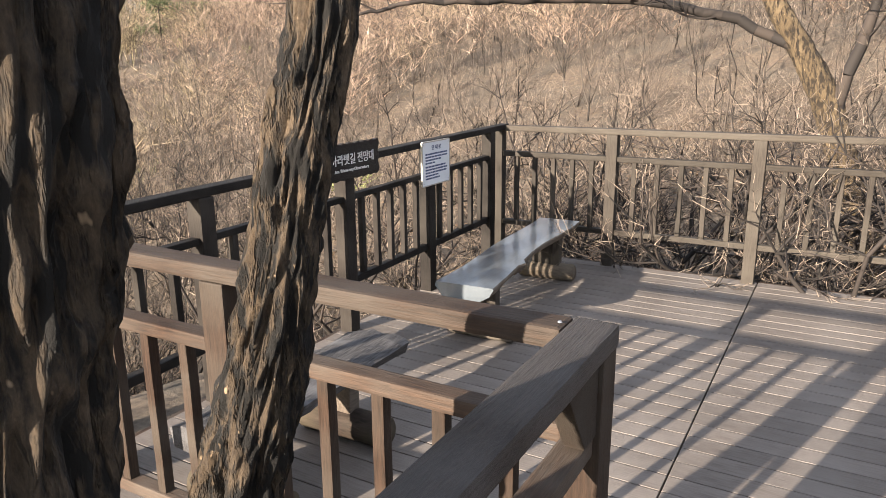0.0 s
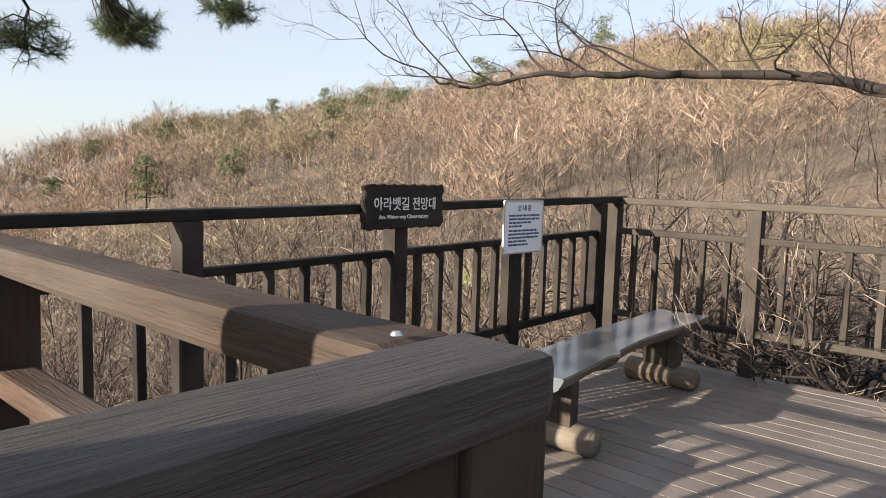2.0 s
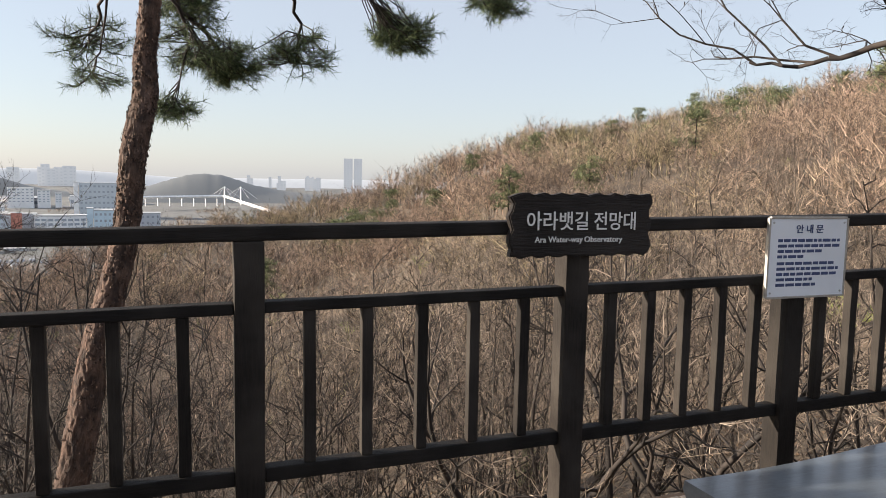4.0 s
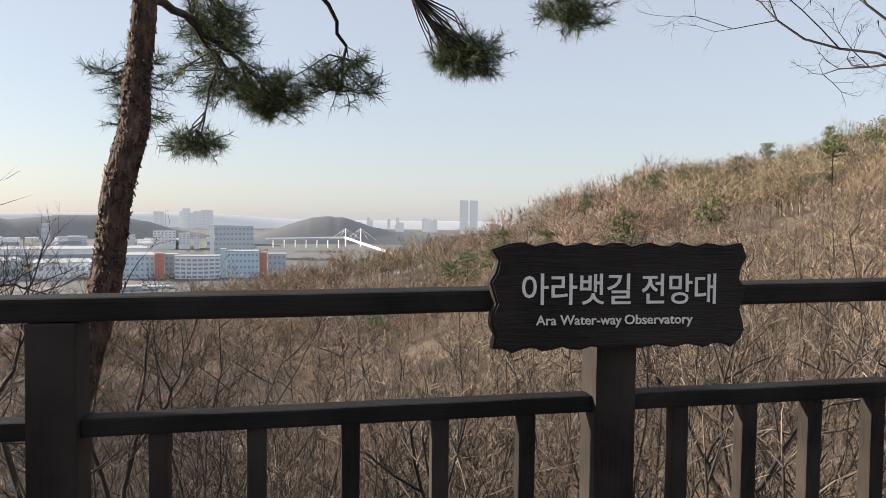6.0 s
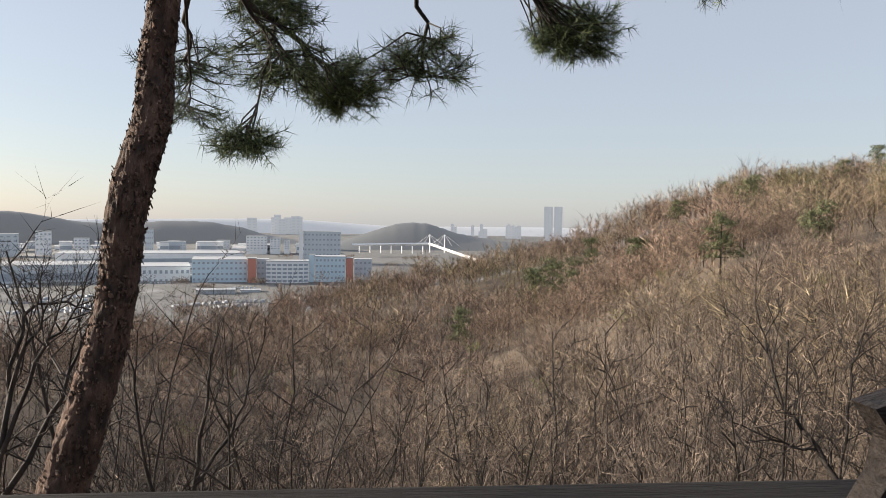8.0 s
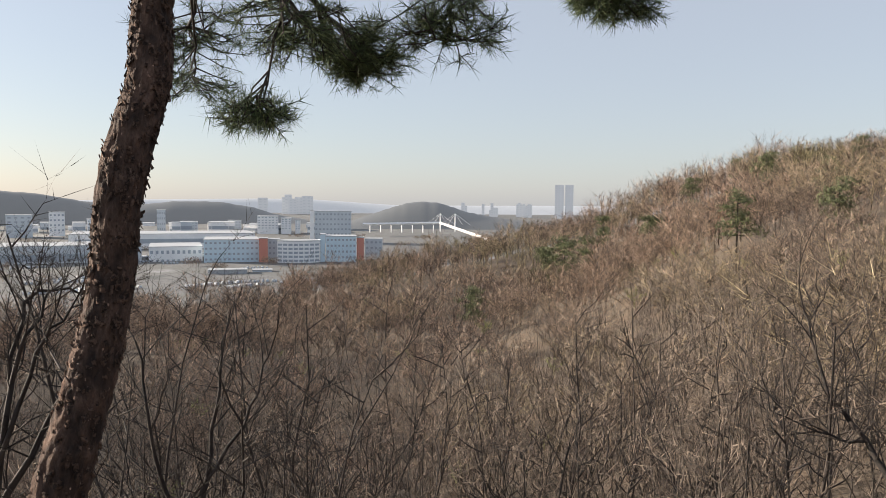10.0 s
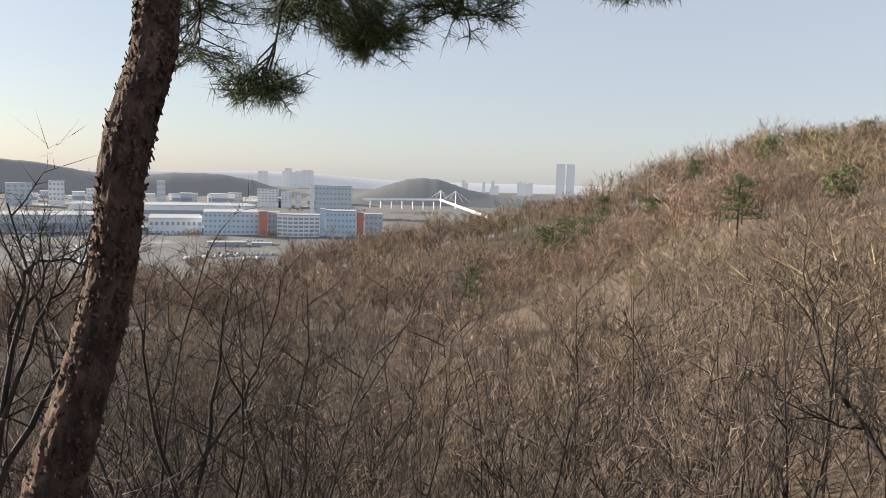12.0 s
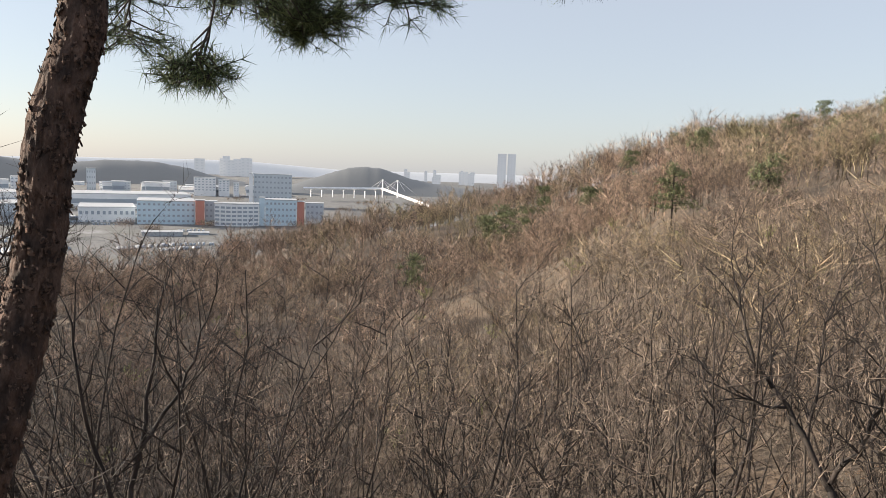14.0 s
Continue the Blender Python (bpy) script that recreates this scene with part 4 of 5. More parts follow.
forked_tree("dark leafless tree with slanting branches beside the pine", (124, 6.2), [
    ([P(121.5, 6.5, -1.25)], 0.06, 0.045),
    ([P(121.5, 6.5, -1.25), P(117, 6.6, -0.3), P(114.5, 6.7, 0.45)], 0.036, 0.008),
    ([P(121.5, 6.5, -1.25), P(119.5, 6.5, 0.0), P(117.2, 6.6, 0.7)], 0.034, 0.008),
    ([P(121.2, 6.5, -0.8), P(118, 6.3, 0.25), P(115.6, 6.3, 0.6)], 0.024, 0.007),
    ([P(120.4, 6.5, -0.5), P(118.5, 6.8, 0.6), P(114.8, 6.9, 0.62)], 0.024, 0.007)], 52, 0.36)
forked_tree("dark leafless tree with slanting branches on the slope", (109, 7.0), [
    ([P(108, 7.2, -2.2)], 0.055, 0.04),
    ([P(108, 7.2, -2.2), P(106.0, 7.4, -0.9), P(105.4, 7.5, 0.0)], 0.034, 0.008),
    ([P(108, 7.2, -2.2), P(110.4, 7.2, -1.0), P(111.6, 7.3, 0.1)], 0.03, 0.008),
    ([P(107, 7.3, -1.5), P(103.2, 7.5, -0.7), P(101.6, 7.6, -0.1)], 0.024, 0.007)], 66, 0.5)


def wide_tree():
    """The old tree behind the far railing, with one long low limb reaching towards the valley."""
    t = thing("bare_tree", "old leaning leafless tree with a long low limb", "tree")
    z0 = float(ground_z(0.8, 10.7)) - 0.3
    child("trunk", trunk_mesh([(0.85, 10.7, z0, 0.24), (0.63, 10.6, -0.76, 0.2), (0.06, 10.6, 0.94, 0.175), (-0.28, 10.6, 1.71, 0.165), (-0.82, 10.5, 2.6, 0.12), (-1.5, 10.4, 3.8, 0.09), (-1.7, 10.2, 5.2, 0.06)], OLD_BARK, 17, 0.14, 36, 0.06), t, "yellow-brown leaning trunk")
    stem, twig = [], []
    main = smooth_path([(-0.35, 10.6, 1.95), (-1.2, 10.4, 2.35), (-2.3, 9.95, 2.62), (-3.3, 9.35, 2.66), (-4.1, 8.6, 2.62), (-4.75, 8.15, 2.60), (-5.25, 7.8, 2.47), (-5.6, 7.4, 2.5)], 5, 0.015)
    limb_along(main, 0.075, 0.010, stem)
    rng = random.Random(77)
    for k in range(6, len(main) - 1, 2):
        d = np.array([-0.8, -0.35, 0]) + np.array([rng.gauss(0, 0.4), rng.gauss(0, 0.4), rng.uniform(0.0, 0.9)])
        limb(rng, main[k], d / np.linalg.norm(d), rng.uniform(0.6, 1.05), 0.018 * (1.25 - 0.6 * k / len(main)), 4, twig, bend=0.62, fork=2.8, up=0.03, shrink=0.58, spread=0.9)
    for p, q, r, n in (((0.0, 10.6, 1.1), (0.5, 10.4, 4.0), 0.09, 1), ((-1.5, 10.4, 3.8), (-3.6, 9.3, 4.6), 0.06, 2), ((-0.82, 10.5, 2.6), (0.2, 9.9, 4.4), 0.06, 3)):
        b = smooth_path([p, tuple((np.array(p) + np.array(q)) / 2 + np.array([0.1, 0, 0.25])), q], 5, 0.03, n)
        bough_segs = []
        limb_along(b, r, 0.02, bough_segs)
        child("limb", tube_mesh("limb", bough_segs, 8, DARK_TWIG), t, "bare limb")
        for k in range(3, len(b)):
            d = np.array(q) - np.array(p)
            d = d / np.linalg.norm(d) + np.array([rng.gauss(0, 0.6), rng.gauss(0, 0.6), rng.gauss(0.1, 0.4)])
            limb(rng, b[k], d / np.linalg.norm(d), rng.uniform(0.6, 1.0), 0.018, 4, twig, bend=0.55, fork=2.6, shrink=0.58)
    child("limb", tube_mesh("limb", stem, 8, DARK_TWIG), t, "long bare limb")
    child("crown", tube_mesh("crown", twig, 3, DARK_TWIG), t, "fine bare twigs")
    pods = []
    for g in rng.sample([g for g in twig if g[6] < 0.006], 70):
        size = rng.uniform(0.03, 0.07)
        pods.append((*g[3:6], g[3] + rng.gauss(0, 0.01), g[4] + rng.gauss(0, 0.01), g[5] - size, 0.006, 0.002))
    child("pod_spray", tube_mesh("pod_spray", pods, 4, DARK_TWIG), t, "small dark hanging seed pods")


wide_tree()


def thicket_shrub(x, y, seed, height, n):
    """A many-stemmed shrub with crooked arching stems."""
    t = thing("bare_shrub", "crooked leafless shrub close behind the railing", "shrub", "shrubs round the deck")
    rng = random.Random(seed)
    z = float(ground_z(x, y)) - 0.1
    stem, twig = [], []
    for k in range(n):
        a = k * 2.4 + seed
        segs = limb(rng, np.array([x + 0.15 * math.cos(a), y + 0.15 * math.sin(a), z]), np.array([math.cos(a) * 0.6, math.sin(a) * 0.6, 1.0]), height * 0.5, 0.046 if y > 7 else 0.03, 4, [], bend=0.62 if y > 7 else 0.45, fork=2.4, up=0.1)
        stem = []
        for s in segs:
            (stem if s[6] > 0.0045 else twig).append(s)
        child("stem", tube_mesh("stem", stem, 6, DARK_TWIG), t, "dark crooked stem")
    child("crown", tube_mesh("crown", twig, 3, TWIG), t, "fine tan twigs")


for k, (x, y, h, n) in enumerate([(-1.1, 8.15, 3.1, 4), (-2.4, 8.5, 3.0, 4), (0.3, 8.4, 3.1, 4), (-3.9, 7.6, 2.6, 3), (1.6, 8.6, 2.8, 3), (-4.3, 6.0, 2.2, 3), (-1.8, 9.6, 3.2, 3), (-3.3, 9.4, 3.0, 3), (-4.4, 4.6, 1.9, 2), (2.6, 8.2, 2.6, 3), (-0.5, 7.7, 4.2, 3), (0.9, 7.9, 4.0, 3), (-1.7, 7.9, 3.9, 3), (-3.0, 8.2, 4.0, 3), (2.0, 7.7, 3.8, 3), (-0.2, 9.4, 4.6, 3), (-4.6, 8.3, 3.4, 3)]):
    thicket_shrub(x, y, 500 + k, h, n)


def stand(name, label, protos, rows, mat):
    """Many small trees as one mesh: each row places, turns and scales one pattern."""
    vs, fs, base = [], [], 0
    for k, x, y, z, turn, size, wide in rows:
        v, f = protos[k]
        c, s = math.cos(turn), math.sin(turn)
        m = np.array([[c * wide, s * wide, 0], [-s * wide, c * wide, 0], [0, 0, size]])
        vs.append(v @ m + (x, y, z))
        fs.append(f + base)
        base += len(v)
    me = mesh_from(name, np.concatenate(vs), np.concatenate(fs), mat, False)
    return tagged(new(name, me), label, "woods", kind="stuff")


def scatter(n, az0, az1, d0, d1, seed, protos, size, wide=1.0, keep=None):
    rng = random.Random(seed)
    rows = []
    while len(rows) < n:
        az, d = rng.uniform(az0, az1), math.sqrt(rng.uniform(d0 * d0, d1 * d1))
        x, y = EYE_X - d * math.sin(radians(az)), EYE_Y + d * math.cos(radians(az))
        if -3.4 < x < 3.9 and -2 < y < 7.3:
            continue
        if d > np.interp((az + 60) % 360 - 60, AZ, DIST) * 1.15:
            continue
        s = size * rng.uniform(0.65, 1.25)
        rows.append((rng.randrange(protos), x, y, float(ground_z(x, y)) - 0.1, rng.uniform(0, 6.28), s, s * wide * rng.uniform(0.8, 1.2)))
    return rows


def fan_proto(seed, limbs, twigs, r0, spread=0.36, curl=0.45, reach=1.0, apart=False):
    """A unit-high crown for the distance: stem, limbs, and brooms of rising twigs round a dome."""
    rng = random.Random(seed)
    fine = []
    segs = [(0, 0, 0, 0.02, 0, 0.5, r0 * 1.3, 0), (0, 0, 0.02, -0.02, 0.01, 0.6, r0 * 1.2, 0)]
    for k in range(limbs):
        a, up = k * 2.4 + rng.uniform(-0.4, 0.4), rng.random()
        rad = spread * math.sqrt(1 - up * up * 0.85) * rng.uniform(0.55, 1.0)
        tip = np.array([rad * math.cos(a), rad * math.sin(a), 0.50 + 0.36 * up])
        root = np.array([0, 0, rng.uniform(0.12, 0.4)])
        segs.append((*root, *tip, r0 * 0.8, 0))
        for _ in range(twigs):
            p = root + (tip - root) * rng.uniform(0.45, 1.0)
            out = np.array([math.cos(a), math.sin(a), 0]) * rng.uniform(-0.1, 0.7)
            q = p + (out + np.array([rng.gauss(0, curl), rng.gauss(0, curl), rng.uniform(1.1 - 1.6 * curl, 1.1)])) * rng.uniform(0.08, 0.21) * reach
            fine.append((*p, *q, r0 * rng.uniform(0.45, 1.0), 0))
    return (spikes(segs, seed), spikes(fine, seed)) if apart else spikes(segs + fine, seed)


def joined_tris(segs, sides=3):
    v, f = tubes(segs, sides)
    return v, np.concatenate([f[:, [0, 1, 2]], f[:, [0, 2, 3]]])


young = [broom_tree(40 + k, 0.0072, 0.00062, 4, 10, 6, (0.05 * math.cos(k), 0.05 * math.sin(k))) for k in range(12)]
brush_protos = [twiggy(sum([limb(random.Random(80 + k * 9 + j), np.zeros(3), np.array([math.cos(j * 1.3) * 0.5, math.sin(j * 1.3) * 0.5, 1.0]), 0.5, 0.005, 3, [], bend=0.36, fork=2.8) for j in range(6)], []), 0.0022, k) for k in range(8)]
near_hill_protos = [fan_proto(180 + k, 20, 40, 0.0022, 0.42, 0.55, 0.6, True) for k in range(10)]
far_protos = [fan_proto(120 + k, 11, 17, 0.0048, 0.38, 0.45, 0.8) for k in range(12)]
edge_protos = [fan_proto(140 + k, 14, 22, 0.0036, 0.42, apart=True) for k in range(6)]
stand("brushwood", "tangled leafless brushwood on the near slope", brush_protos, scatter(230, -30, 135, 5.5, 24, 1, 8, 1.8, 1.15), TWIG)
stand("hillside_brush", "dense leafless brush on the slope above the deck", brush_protos, scatter(120, -35, 50, 9, 40, 8, 8, 2.1, 1.4), TWIG)
young_rows = scatter(560, 42, 132, 6.5, 42, 2, 12, 5.2, 1.0) + scatter(380, -30, 46, 7, 62, 6, 12, 3.6, 1.3)
stand("young_stems", "dark stems of young leafless trees on the slope", [joined_tris(g[0]) for g in young], young_rows, STEM)
stand("young_twigs", "grey-brown twigs of young leafless trees", [spikes(g[1], 3) for g in young], young_rows, TWIG)
lower_rows = scatter(640, -40, 128, 22, 75, 5, 10, 5.6, 1.05)
stand("lower_stems", "dark stems of the leafless woods on the lower hillside", [g[0] for g in near_hill_protos], lower_rows, STEM)
stand("lower_woods", "leafless woods on the lower hillside", [g[1] for g in near_hill_protos], lower_rows, WOODS)
stand("hill_woods", "leafless tan woods covering the hillside", far_protos, scatter(3000, -40, 128, 68, 190, 3, 12, 6.0, 1.15), WOODS)


def skyline():
    rng = random.Random(9)
    rows = []
    for _ in range(420):
        az = rng.uniform(-20, 100)
        d = np.interp(az, AZ, DIST) * rng.uniform(0.93, 1.06)
        x, y = EYE_X - d * math.sin(radians(az)), EYE_Y + d * math.cos(radians(az))
        s = rng.uniform(5, 9) * (1.35 if 62 < az < 76 else 1.0)
        rows.append((rng.randrange(6), x, y, float(ground_z(x, y)) - 0.2, rng.uniform(0, 6.28), s, s))
    return rows


ridge_rows = skyline()
stand("ridge_stems", "dark stems of the trees along the ridge", [g[0] for g in edge_protos], ridge_rows, STEM)
stand("ridge_woods", "leafless grey trees along the ridge", [g[1] for g in edge_protos], ridge_rows, WOODS)


def hill_pine(az, d, h, seed):
    t = thing("pine_tree", "dark green pine among the bare hillside woods", "tree", "pines on the hillside")
    x, y = EYE_X - d * math.sin(radians(az)), EYE_Y + d * math.cos(radians(az))
    z = float(ground_z(x, y)) - 0.2
    rng = random.Random(seed)
    segs, needles = [(x, y, z, x, y, z + h * 0.9, 0.10, 0.04)], []
    for _ in range(26):
        a, hh = rng.uniform(0, 6.28), rng.uniform(0.4, 1.0)
        reach = h * 0.38 * (1.25 - hh * 0.8)
        c = np.array([x + math.cos(a) * reach * rng.random(), y + math.sin(a) * reach * rng.random(), z + h * hh])
        segs.append((x, y, z + h * hh * 0.95, *c, 0.03, 0.01))
        for _ in range(60):
            s = np.array([rng.gauss(0, 1), rng.gauss(0, 1), rng.gauss(0, 0.5)]) * h * 0.055
            e = np.array([rng.gauss(0, 1), rng.gauss(0, 1), rng.gauss(0.5, 0.7)])
            e *= h * 0.045 / np.linalg.norm(e)
            needles.append((*(c + s), *(c + s + e), h * 0.008, h * 0.003))
    child("trunk", tube_mesh("trunk", segs, 4, DARK_TWIG), t)
    child("crown", mesh_from("crown", *spikes(needles, seed), HILL_NEEDLE), t, "dull green needle clumps")


for k, (az, d, h) in enumerate([(80, 105, 5), (78.5, 103, 5.5), (77, 108, 5), (75.5, 118, 4.5), (66, 140, 5), (62, 160, 6), (69, 125, 4), (58, 130, 5), (55, 100, 5), (52, 150, 7), (46, 120, 6), (60, 95, 4.5), (42, 140, 7), (36, 130, 6), (49, 85, 5), (64, 110, 5), (30, 120, 6), (72, 90, 4), (86, 70, 3.5), (56, 165, 8), (39, 100, 6), (66, 58, 3.6), (59.5, 55, 3.4), (51.5, 63, 3.6), (63.5, 13, 1.0)]):
    hill_pine(az, d, h * (1.6 if d < 130 else 1.05), 300 + k)


def leaf_litter():
    rng = np.random.default_rng(4)
    n = 15000
    az, d = np.radians(rng.uniform(-25, 110, n)), np.sqrt(rng.uniform(16, 18 ** 2, n))
    x, y = EYE_X - d * np.sin(az), EYE_Y + d * np.cos(az)
    ok = ~((x > -3.0) & (x < 3.5) & (y > -1) & (y < 6.9))
    x, y = x[ok], y[ok]
    z = ground_z(x, y) + 0.02
    a, s = rng.uniform(0, 6.28, len(x)), rng.uniform(0.03, 0.075, len(x))
    tilt = rng.uniform(-0.5, 0.5, (2, len(x)))
    corners = []
    for u, w in ((-1, 0), (0, -0.5), (1, 0), (0, 0.5)):
        px, py = (u * np.cos(a) - w * np.sin(a)) * s, (u * np.sin(a) + w * np.cos(a)) * s
        corners.append(np.stack([x + px, y + py, z + px * tilt[0] + py * tilt[1] + (0.25 * s if w else 0)], axis=-1))
    v = np.stack(corners, axis=1).reshape(-1, 3)
    tagged(new("leaf_litter", mesh_from("leaf_litter", v, np.arange(len(v)).reshape(-1, 4), LITTER)), "dry brown oak leaves on the slope", "leaves", kind="stuff")


leaf_litter()
stand("budding_shrubs", "small shrubs with yellow-green young leaves on the hillside", [fan_proto(700 + k, 9, 22, 0.012, 0.42, 0.7, 0.7) for k in range(4)], scatter(46, 30, 110, 14, 110, 17, 4, 1.9, 1.1), BUDS)

# ---- the far plain: city, hills, bridge ----
CITY = (-2.69, 3.3, 1.46)


FAR, RISE = 1.2, 1.0


def far_place(az, d, el):
    d, el = d * FAR, el + RISE
    return Vector((CITY[0] - d * math.sin(radians(az)), CITY[1] + d * math.cos(radians(az)), CITY[2] + d * math.tan(radians(el))))


def facade_material(name, col):
    return plain(name, col, 0.7, 0, 0.12, 0.06)


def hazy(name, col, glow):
    """A far backdrop colour with emission added to stand in for haze."""
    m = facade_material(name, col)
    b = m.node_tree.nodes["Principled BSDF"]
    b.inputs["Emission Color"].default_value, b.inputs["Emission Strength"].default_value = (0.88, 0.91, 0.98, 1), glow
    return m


# Base colours raised so that haze over the plain sits in the paint.
WHITE_WALL = facade_material("pale rendered wall", (0.84, 0.84, 0.85))
BLUE_WALL = facade_material("pale blue cladding", (0.60, 0.72, 0.80))
RED_WALL = facade_material("orange red cladding", (0.60, 0.25, 0.19))
GREY_WALL = facade_material("grey cladding", (0.58, 0.62, 0.66))
DARK_GLASS = facade_material("window band paled for haze", (0.37, 0.41, 0.46))
ROOF = facade_material("pale roof sheet", (0.46, 0.475, 0.49))
# Emission on these three stands in for haze; none is a light source.
HAZE_HILL = hazy("distant wooded hill, haze glow", (0.07, 0.075, 0.075), 0.05)
FAR_HILL = hazy("far distance, haze glow", (0.30, 0.31, 0.32), 0.14)
FAR_GLASS = hazy("far window band, haze glow", (0.24, 0.26, 0.28), 0.13)


def building(label, az0, az1, el0, el1, d, deep, mat, floors=0, bays=0, strip=None, group="buildings on the plain", roof=ROOF, glass=DARK_GLASS):
    """A block facing the deck between two azimuths, with a roof slab and its windows."""
    a, b = far_place(az0, d, el0), far_place(az1, d, el0)
    top = far_place((az0 + az1) / 2, d, el1).z
    low = min(a.z, b.z, -59.0) - 1.5
    w = (b - a).length
    along = (b - a).normalized()
    m = Matrix(((along.x, -along.y, 0, a.x), (along.y, along.x, 0, a.y), (0, 0, 1, 0), (0, 0, 0, 1)))
    t = thing("building", label, "building", group)
    t.matrix_world = m
    part("wall", beam((0, 0, low), (w, deep, top), 0.05), mat, t)
    part("roof", beam((-0.4, -0.4, top + 0.01), (w + 0.4, deep + 0.4, top + 0.7), 0.05), roof, t)
    high = top - max(low + 1.5, a.z)
    for i in range(floors):
        z = top - high * (i + 0.75) / (floors + 0.2)
        if strip:
            part("window_band", beam((w * 0.03, -0.12, z), (w * 0.97, 0.02, z + high * strip / floors), 0.02), glass, t)
        else:
            for k in range(bays):
                x = w * (k + 0.25) / bays
                part("window", beam((x, -0.12, z), (x + w * 0.5 / bays, 0.02, z + high * 0.34 / floors), 0.02), glass, t)
    return t


def curved_office():
    t = thing("building", "white curved office block with dark window bays", "building", "buildings on the plain")
    c0, c1 = far_place(101.3, 610, -5.8), far_place(98.0, 610, -5.8)
    mid, w = (c0 + c1) / 2, (c1 - c0).length
    along = (c1 - c0).normalized()
    t.matrix_world = Matrix(((along.x, -along.y, 0, mid.x), (along.y, along.x, 0, mid.y), (0, 0, 1, -61.0), (0, 0, 0, 1)))
    n, bow, deep, high = 16, 7.0, 18.0, 22.5
    def curve(s):
        return Vector((w * (s - 0.5), -bow * (1 - (2 * s - 1) ** 2), 0))
    def ring(z0, z1, grow):
        bm = bmesh.new()
        fr = [curve(i / n) * (1 + grow) for i in range(n + 1)] + [Vector((w * (0.5 + grow), deep, 0)), Vector((-w * (0.5 + grow), deep, 0))]
        lo, hi = [bm.verts.new(p + Vector((0, 0, z0))) for p in fr], [bm.verts.new(p + Vector((0, 0, z1))) for p in fr]
        for i in range(len(fr)):
            j = (i + 1) % len(fr)
            bm.faces.new((lo[i], lo[j], hi[j], hi[i]))
        bm.faces.new(hi)
        bm.faces.new(lo[::-1])
        bmesh.ops.recalc_face_normals(bm, faces=bm.faces)
        return bm
    part("wall", ring(0, high, 0), WHITE_WALL, t)
    part("roof", ring(high + 0.01, high + 1.1, 0.02), ROOF, t)
    for f in range(5):
        z = 2.2 + f * 4.0
        for k in range(n // 2):
            p, q = curve((2 * k + 0.25) / n), curve((2 * k + 1.75) / n)
            d = (q - p).normalized()
            o = Vector((d.y, -d.x, 0)) * 0.12
            bm = bmesh.new()
            vs = [bm.verts.new(v + Vector((0, 0, zz))) for zz in (z, z + 2.1) for v in (p + o, q + o, q - o * 3, p - o * 3)]
            for idx in ((0, 1, 5, 4), (4, 5, 6, 7), (1, 2, 6, 5), (3, 0, 4, 7), (0, 3, 2, 1)):
                bm.faces.new([vs[i] for i in idx])
            part("window", bm, DARK_GLASS, t)
    return t


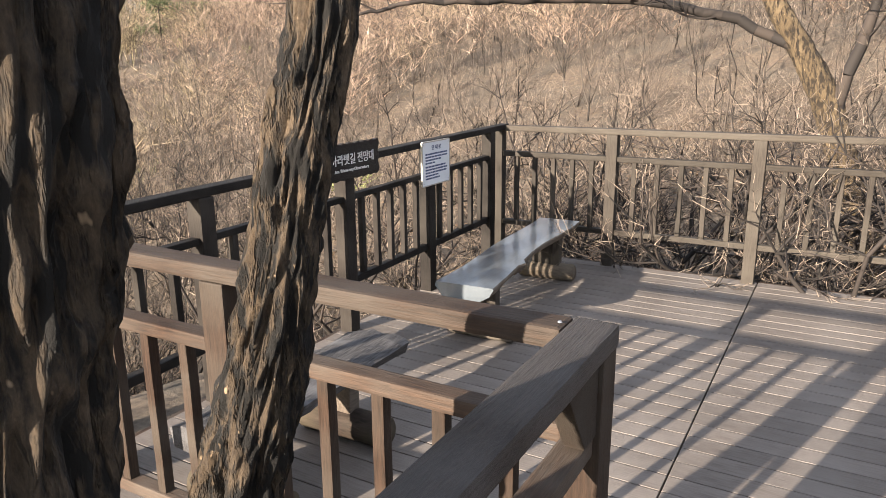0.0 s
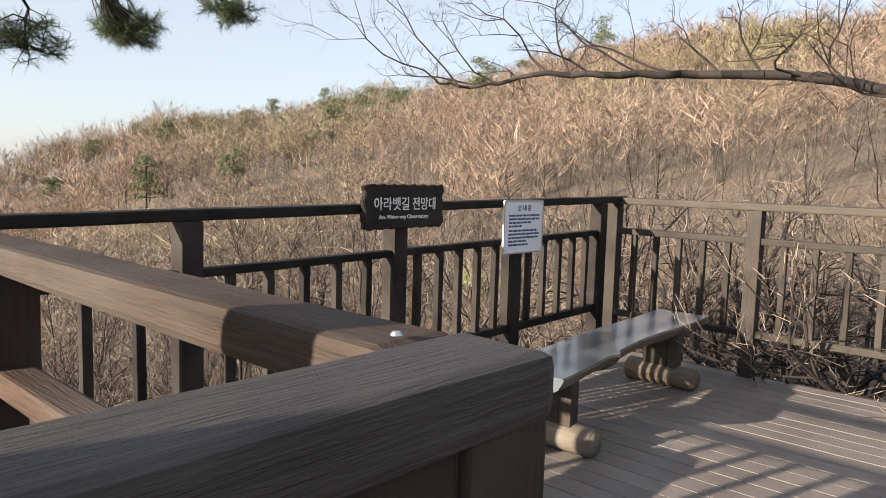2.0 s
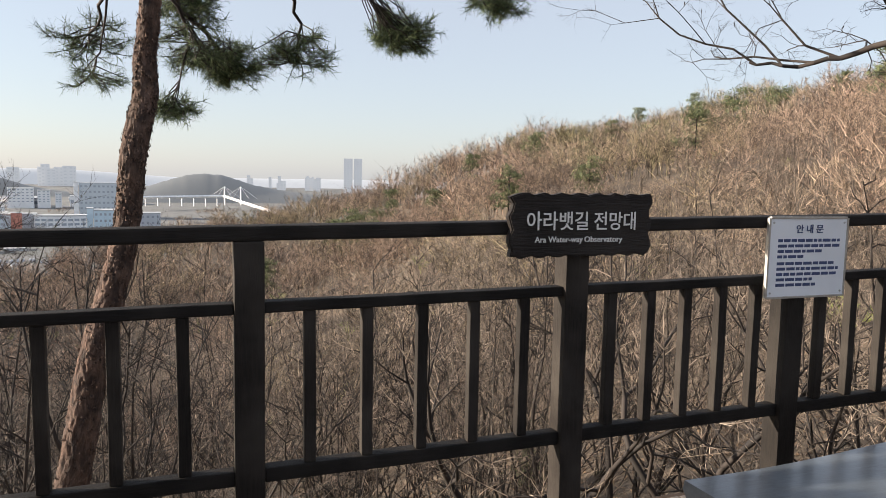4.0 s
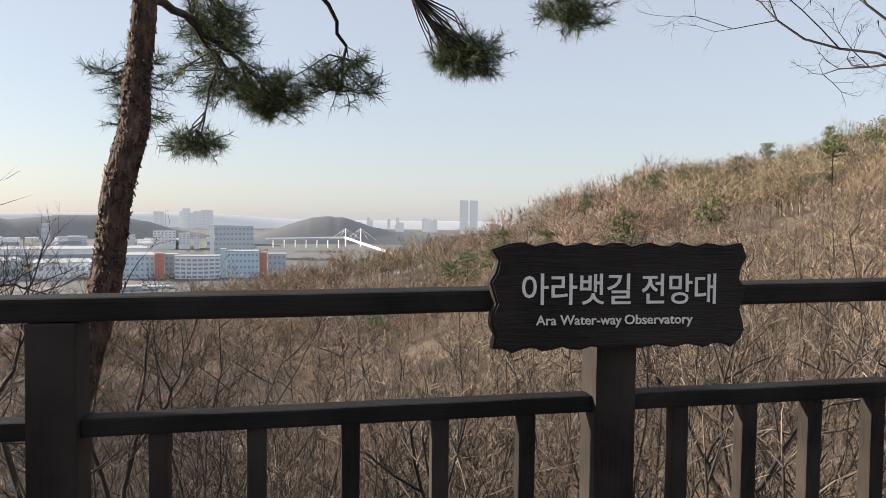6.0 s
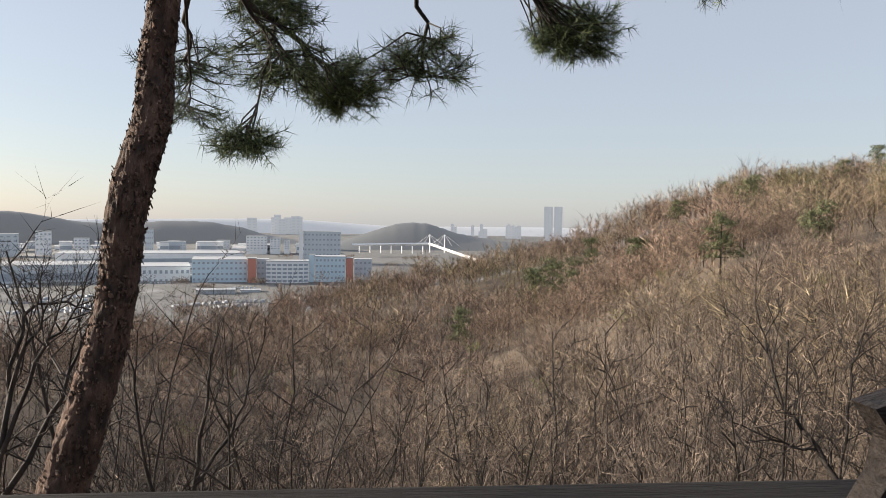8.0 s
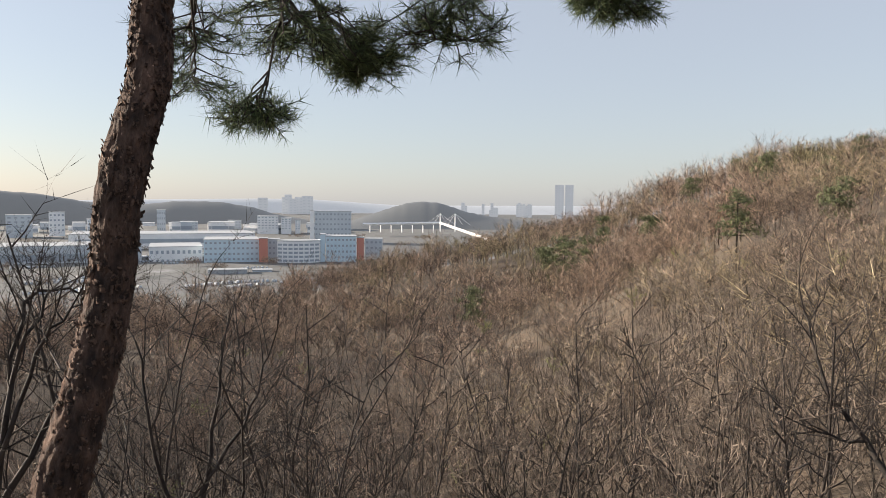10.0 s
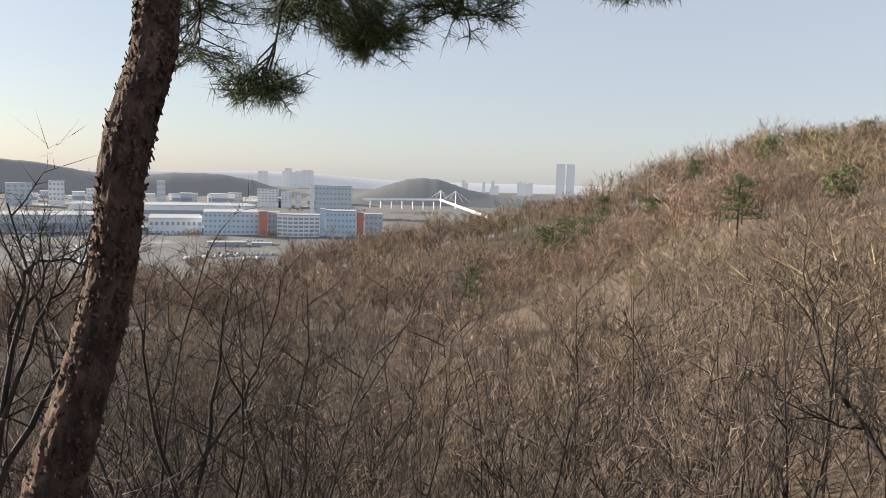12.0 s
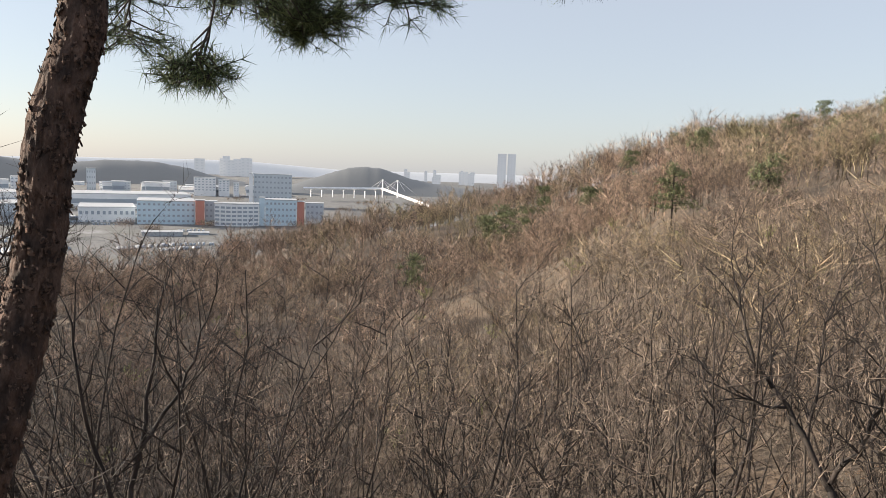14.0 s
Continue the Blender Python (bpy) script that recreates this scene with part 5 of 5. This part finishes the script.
def city():
    building("long pale blue warehouse with rows of small windows", 106.8, 102.7, -5.75, -4.0, 620, 60, BLUE_WALL, 4, 12)
    building("orange-red stair tower of the warehouse", 102.68, 102.03, -5.75, -3.9, 614, 12, RED_WALL)
    building("dark grey block between office and tower", 102.0, 101.1, -5.75, -3.98, 620, 20, GREY_WALL, 4, 3)
    curved_office()
    building("slim white-blue tower slab beside the office", 97.95, 97.55, -5.8, -3.6, 615, 14, BLUE_WALL)
    building("pale blue block with a white roof", 97.5, 95.1, -5.7, -3.75, 615, 30, BLUE_WALL, 4, 8)
    building("orange-red end block beside blue cladding", 95.05, 94.5, -5.6, -3.85, 618, 12, RED_WALL)
    building("low dark blue-green block", 94.4, 93.0, -5.4, -3.95, 640, 20, GREY_WALL, 3, 4)
    building("tall grey office slab", 98.4, 95.5, -4.2, -1.75, 900, 25, GREY_WALL, 6, 10)
    building("pale end wing of the office slab", 98.75, 98.45, -4.2, -1.7, 896, 25, WHITE_WALL)
    building("long low white warehouse on the plain", 110.7, 106.9, -6.0, -4.5, 640, 70, WHITE_WALL, 2, 10)
    building("long grey warehouse on the plain", 121.5, 111.2, -6.0, -4.3, 650, 70, GREY_WALL, 1, 0, 0.3)
    building("wide grey warehouse with pale roof", 116, 103, -4.6, -3.5, 820, 90, WHITE_WALL, 1, 0, 0.3)
    building("row of pale apartment blocks", 102.8, 101.2, -3.2, -2.15, 1150, 30, WHITE_WALL, 5, 6)
    building("pale apartment block by the plain", 101.0, 100.2, -3.2, -2.3, 1150, 30, WHITE_WALL, 5, 3)
    building("pale apartment block by the plain", 99.9, 99.5, -3.2, -2.5, 1150, 30, WHITE_WALL, 4, 2)
    for k, (a, b, e) in enumerate(((119.8, 118.2, -2.1), (117.2, 116.2, -1.9), (110.1, 109.5, -1.7), (114.8, 113.8, -2.4), (108.2, 107.2, -2.6), (106.5, 105.6, -2.7), (105.0, 104.0, -2.5), (121.8, 120.8, -2.3))):
        building("pale distant block on the plain", a, b, -3.4, e, 1100 + 40 * k, 30, WHITE_WALL if k % 2 else GREY_WALL, 4, 4)
    building("low sheds by the road", 106.5, 103.6, -7.0, -6.35, 520, 14, ROOF, 1, 6)
    building("low sheds by the road", 103.2, 101.7, -6.9, -6.4, 530, 12, GREY_WALL, 1, 4)
    # Far towers, roofs and windows carry the same emission in place of haze.
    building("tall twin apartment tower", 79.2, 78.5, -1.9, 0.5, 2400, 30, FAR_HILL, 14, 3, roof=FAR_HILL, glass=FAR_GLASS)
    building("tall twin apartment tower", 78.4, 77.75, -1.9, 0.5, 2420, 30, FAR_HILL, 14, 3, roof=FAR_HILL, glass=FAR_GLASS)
    rng = random.Random(21)
    for k in range(13):
        a = rng.uniform(80, 88.2)
        w = rng.uniform(0.2, 0.55)
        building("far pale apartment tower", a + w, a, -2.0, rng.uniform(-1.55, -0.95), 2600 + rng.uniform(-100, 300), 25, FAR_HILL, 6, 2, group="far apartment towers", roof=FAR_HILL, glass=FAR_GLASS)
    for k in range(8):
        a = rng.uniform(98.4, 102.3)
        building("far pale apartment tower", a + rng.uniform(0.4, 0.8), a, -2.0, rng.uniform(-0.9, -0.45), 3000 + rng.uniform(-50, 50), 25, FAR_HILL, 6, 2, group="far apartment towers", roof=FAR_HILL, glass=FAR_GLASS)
    for k in range(30):
        a = rng.uniform(94, 121)
        w = rng.uniform(0.4, 1.3)
        building("low pale factory roof", a + w, a, -3.5, -2.75 + rng.uniform(-0.2, 0.15), 1300 + rng.uniform(-150, 250), 60, WHITE_WALL if k % 3 else GREY_WALL, 1, 0, 0.3, group="factories")
    for k in range(14):
        a = rng.uniform(100, 121)
        building("low pale factory roof", a + rng.uniform(0.6, 1.6), a, -6.2, -5.2 + rng.uniform(-0.3, 0.3), 700 + rng.uniform(-30, 60), 30, WHITE_WALL if k % 2 else ROOF, 1, 0, 0.3, group="factories")


city()


def plain_clutter():
    """Parked lorries and low sheds in rows, and belts of bare trees on the plain."""
    rng = random.Random(31)
    vs, fs, n = [], [], 0
    for row in range(22):
        az, d = rng.uniform(99, 122), rng.uniform(430, 760)
        c = far_place(az, d, 0)
        dirn = np.array([math.cos(radians(az + rng.choice((0, 0, 90)))), math.sin(radians(az)), 0])
        dirn /= np.linalg.norm(dirn)
        side = np.array([-dirn[1], dirn[0], 0])
        for k in range(rng.randrange(6, 18)):
            p = np.array([c.x, c.y, -61.0]) + dirn * k * rng.uniform(3.0, 3.6)
            p[2] = max(-61.0, float(ground_z(p[0], p[1])))
            w, l, h = rng.uniform(0.8, 1.0), rng.uniform(1.8, 2.6), rng.uniform(1.3, 2.0)
            for a, b, z in ((-1, -1, 0), (1, -1, 0), (1, 1, 0), (-1, 1, 0), (-1, -1, h), (1, -1, h), (1, 1, h), (-1, 1, h)):
                vs.append(p + dirn * a * w + side * b * l + np.array([0, 0, z]))
            fs += [[n + i for i in q] for q in ((4, 5, 6, 7), (0, 1, 5, 4), (1, 2, 6, 5), (2, 3, 7, 6), (3, 0, 4, 7))]
            n += 8
    tagged(new("parked_lorries", mesh_from("parked_lorries", vs, fs, DARK_GLASS)), "rows of pale parked lorries on the plain", "lorries", kind="stuff")
    rows = []
    for belt in range(30):
        az, d = rng.uniform(84, 122), rng.uniform(340, 1100)
        for k in range(16):
            q = far_place(az + k * rng.uniform(0.05, 0.09), d + rng.uniform(-8, 8), 0)
            s = rng.uniform(6, 11)
            rows.append((rng.randrange(12), q.x, q.y, float(ground_z(q.x, q.y)) - 0.2, rng.uniform(0, 6.28), s, s * 1.3))
    stand("tree_belts", "belts of bare trees between the plots", far_protos, rows, WOODS)


plain_clutter()


def hill(label, d, shape, mat, deep=250):
    """A low ridge on the plain: its outline by azimuth and elevation, rounded front and back."""
    n = 60
    az0, az1 = shape[0][0], shape[-1][0]
    rows = []
    for j in range(9):
        s = j / 8
        up = math.sin(math.pi * s) ** 0.8
        row = []
        for i in range(n + 1):
            a = az0 + (az1 - az0) * i / n
            el = np.interp(-a, [-p[0] for p in shape], [p[1] for p in shape])
            top = CITY[2] + d * FAR * math.tan(radians(el)) + 2.0 * noise.noise(Vector((a * 3.1, d, 0)))
            q = far_place(a, d + (s - 0.5) * deep, 0)
            row.append((q.x, q.y, -62 + max(0.5, top + 62) * up))
        rows += row
    f = [(j * (n + 1) + i, j * (n + 1) + i + 1, (j + 1) * (n + 1) + i + 1, (j + 1) * (n + 1) + i) for j in range(8) for i in range(n)]
    return tagged(new("backdrop", mesh_from("backdrop", rows, f, mat, True)), label, "hill", kind="structure")


# Hills get their hazy look from the glow in their material.
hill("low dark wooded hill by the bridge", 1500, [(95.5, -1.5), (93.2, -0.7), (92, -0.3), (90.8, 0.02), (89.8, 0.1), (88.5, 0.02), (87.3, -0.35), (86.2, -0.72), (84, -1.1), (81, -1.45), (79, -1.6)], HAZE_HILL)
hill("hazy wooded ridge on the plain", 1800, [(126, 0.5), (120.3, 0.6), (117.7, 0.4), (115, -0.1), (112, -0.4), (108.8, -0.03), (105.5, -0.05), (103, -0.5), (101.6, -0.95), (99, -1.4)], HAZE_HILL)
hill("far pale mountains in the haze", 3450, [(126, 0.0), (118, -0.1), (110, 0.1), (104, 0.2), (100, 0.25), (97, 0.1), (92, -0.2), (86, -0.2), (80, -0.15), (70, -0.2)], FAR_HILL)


def bridge():
    t = thing("bridge", "pale cable-stayed bridge with two pylons over the waterway", "bridge")
    steel = WHITE_WALL
    d = 1100
    a, m, b = far_place(94.6, d, -2.75), far_place(88.4, d, -2.6), far_place(84.5, 800, -3.9)
    def span(p, q, w, h):
        bm = bmesh.new()
        v, f = tubes([(*p, *q, w, w)], 4)
        vs = [bm.verts.new(c) for c in v]
        for face in f:
            bm.faces.new([vs[i] for i in face])
        return bm
    part("deck", span(a, m, 2.2, 2), steel, t)
    part("deck", span(m, b, 2.2, 2), steel, t)
    for az in (88.35, 87.15):
        top, foot = far_place(az, d - 60, -1.85), far_place(az, d - 60, -3.3)
        part("pylon", span(foot, top, 1.1, 1), steel, t)
        for s in (-1, 1):
            for k in (0.6, 1.2):
                part("cable", span(top, far_place(az + s * k, d - 60, -2.75), 0.25, 1), steel, t)
    for k in range(7):
        az = 94 - k * 0.85
        part("pier", span(far_place(az, d, -3.4), far_place(az, d, -2.8), 0.9, 1), steel, t)
    return t


bridge()
deck()
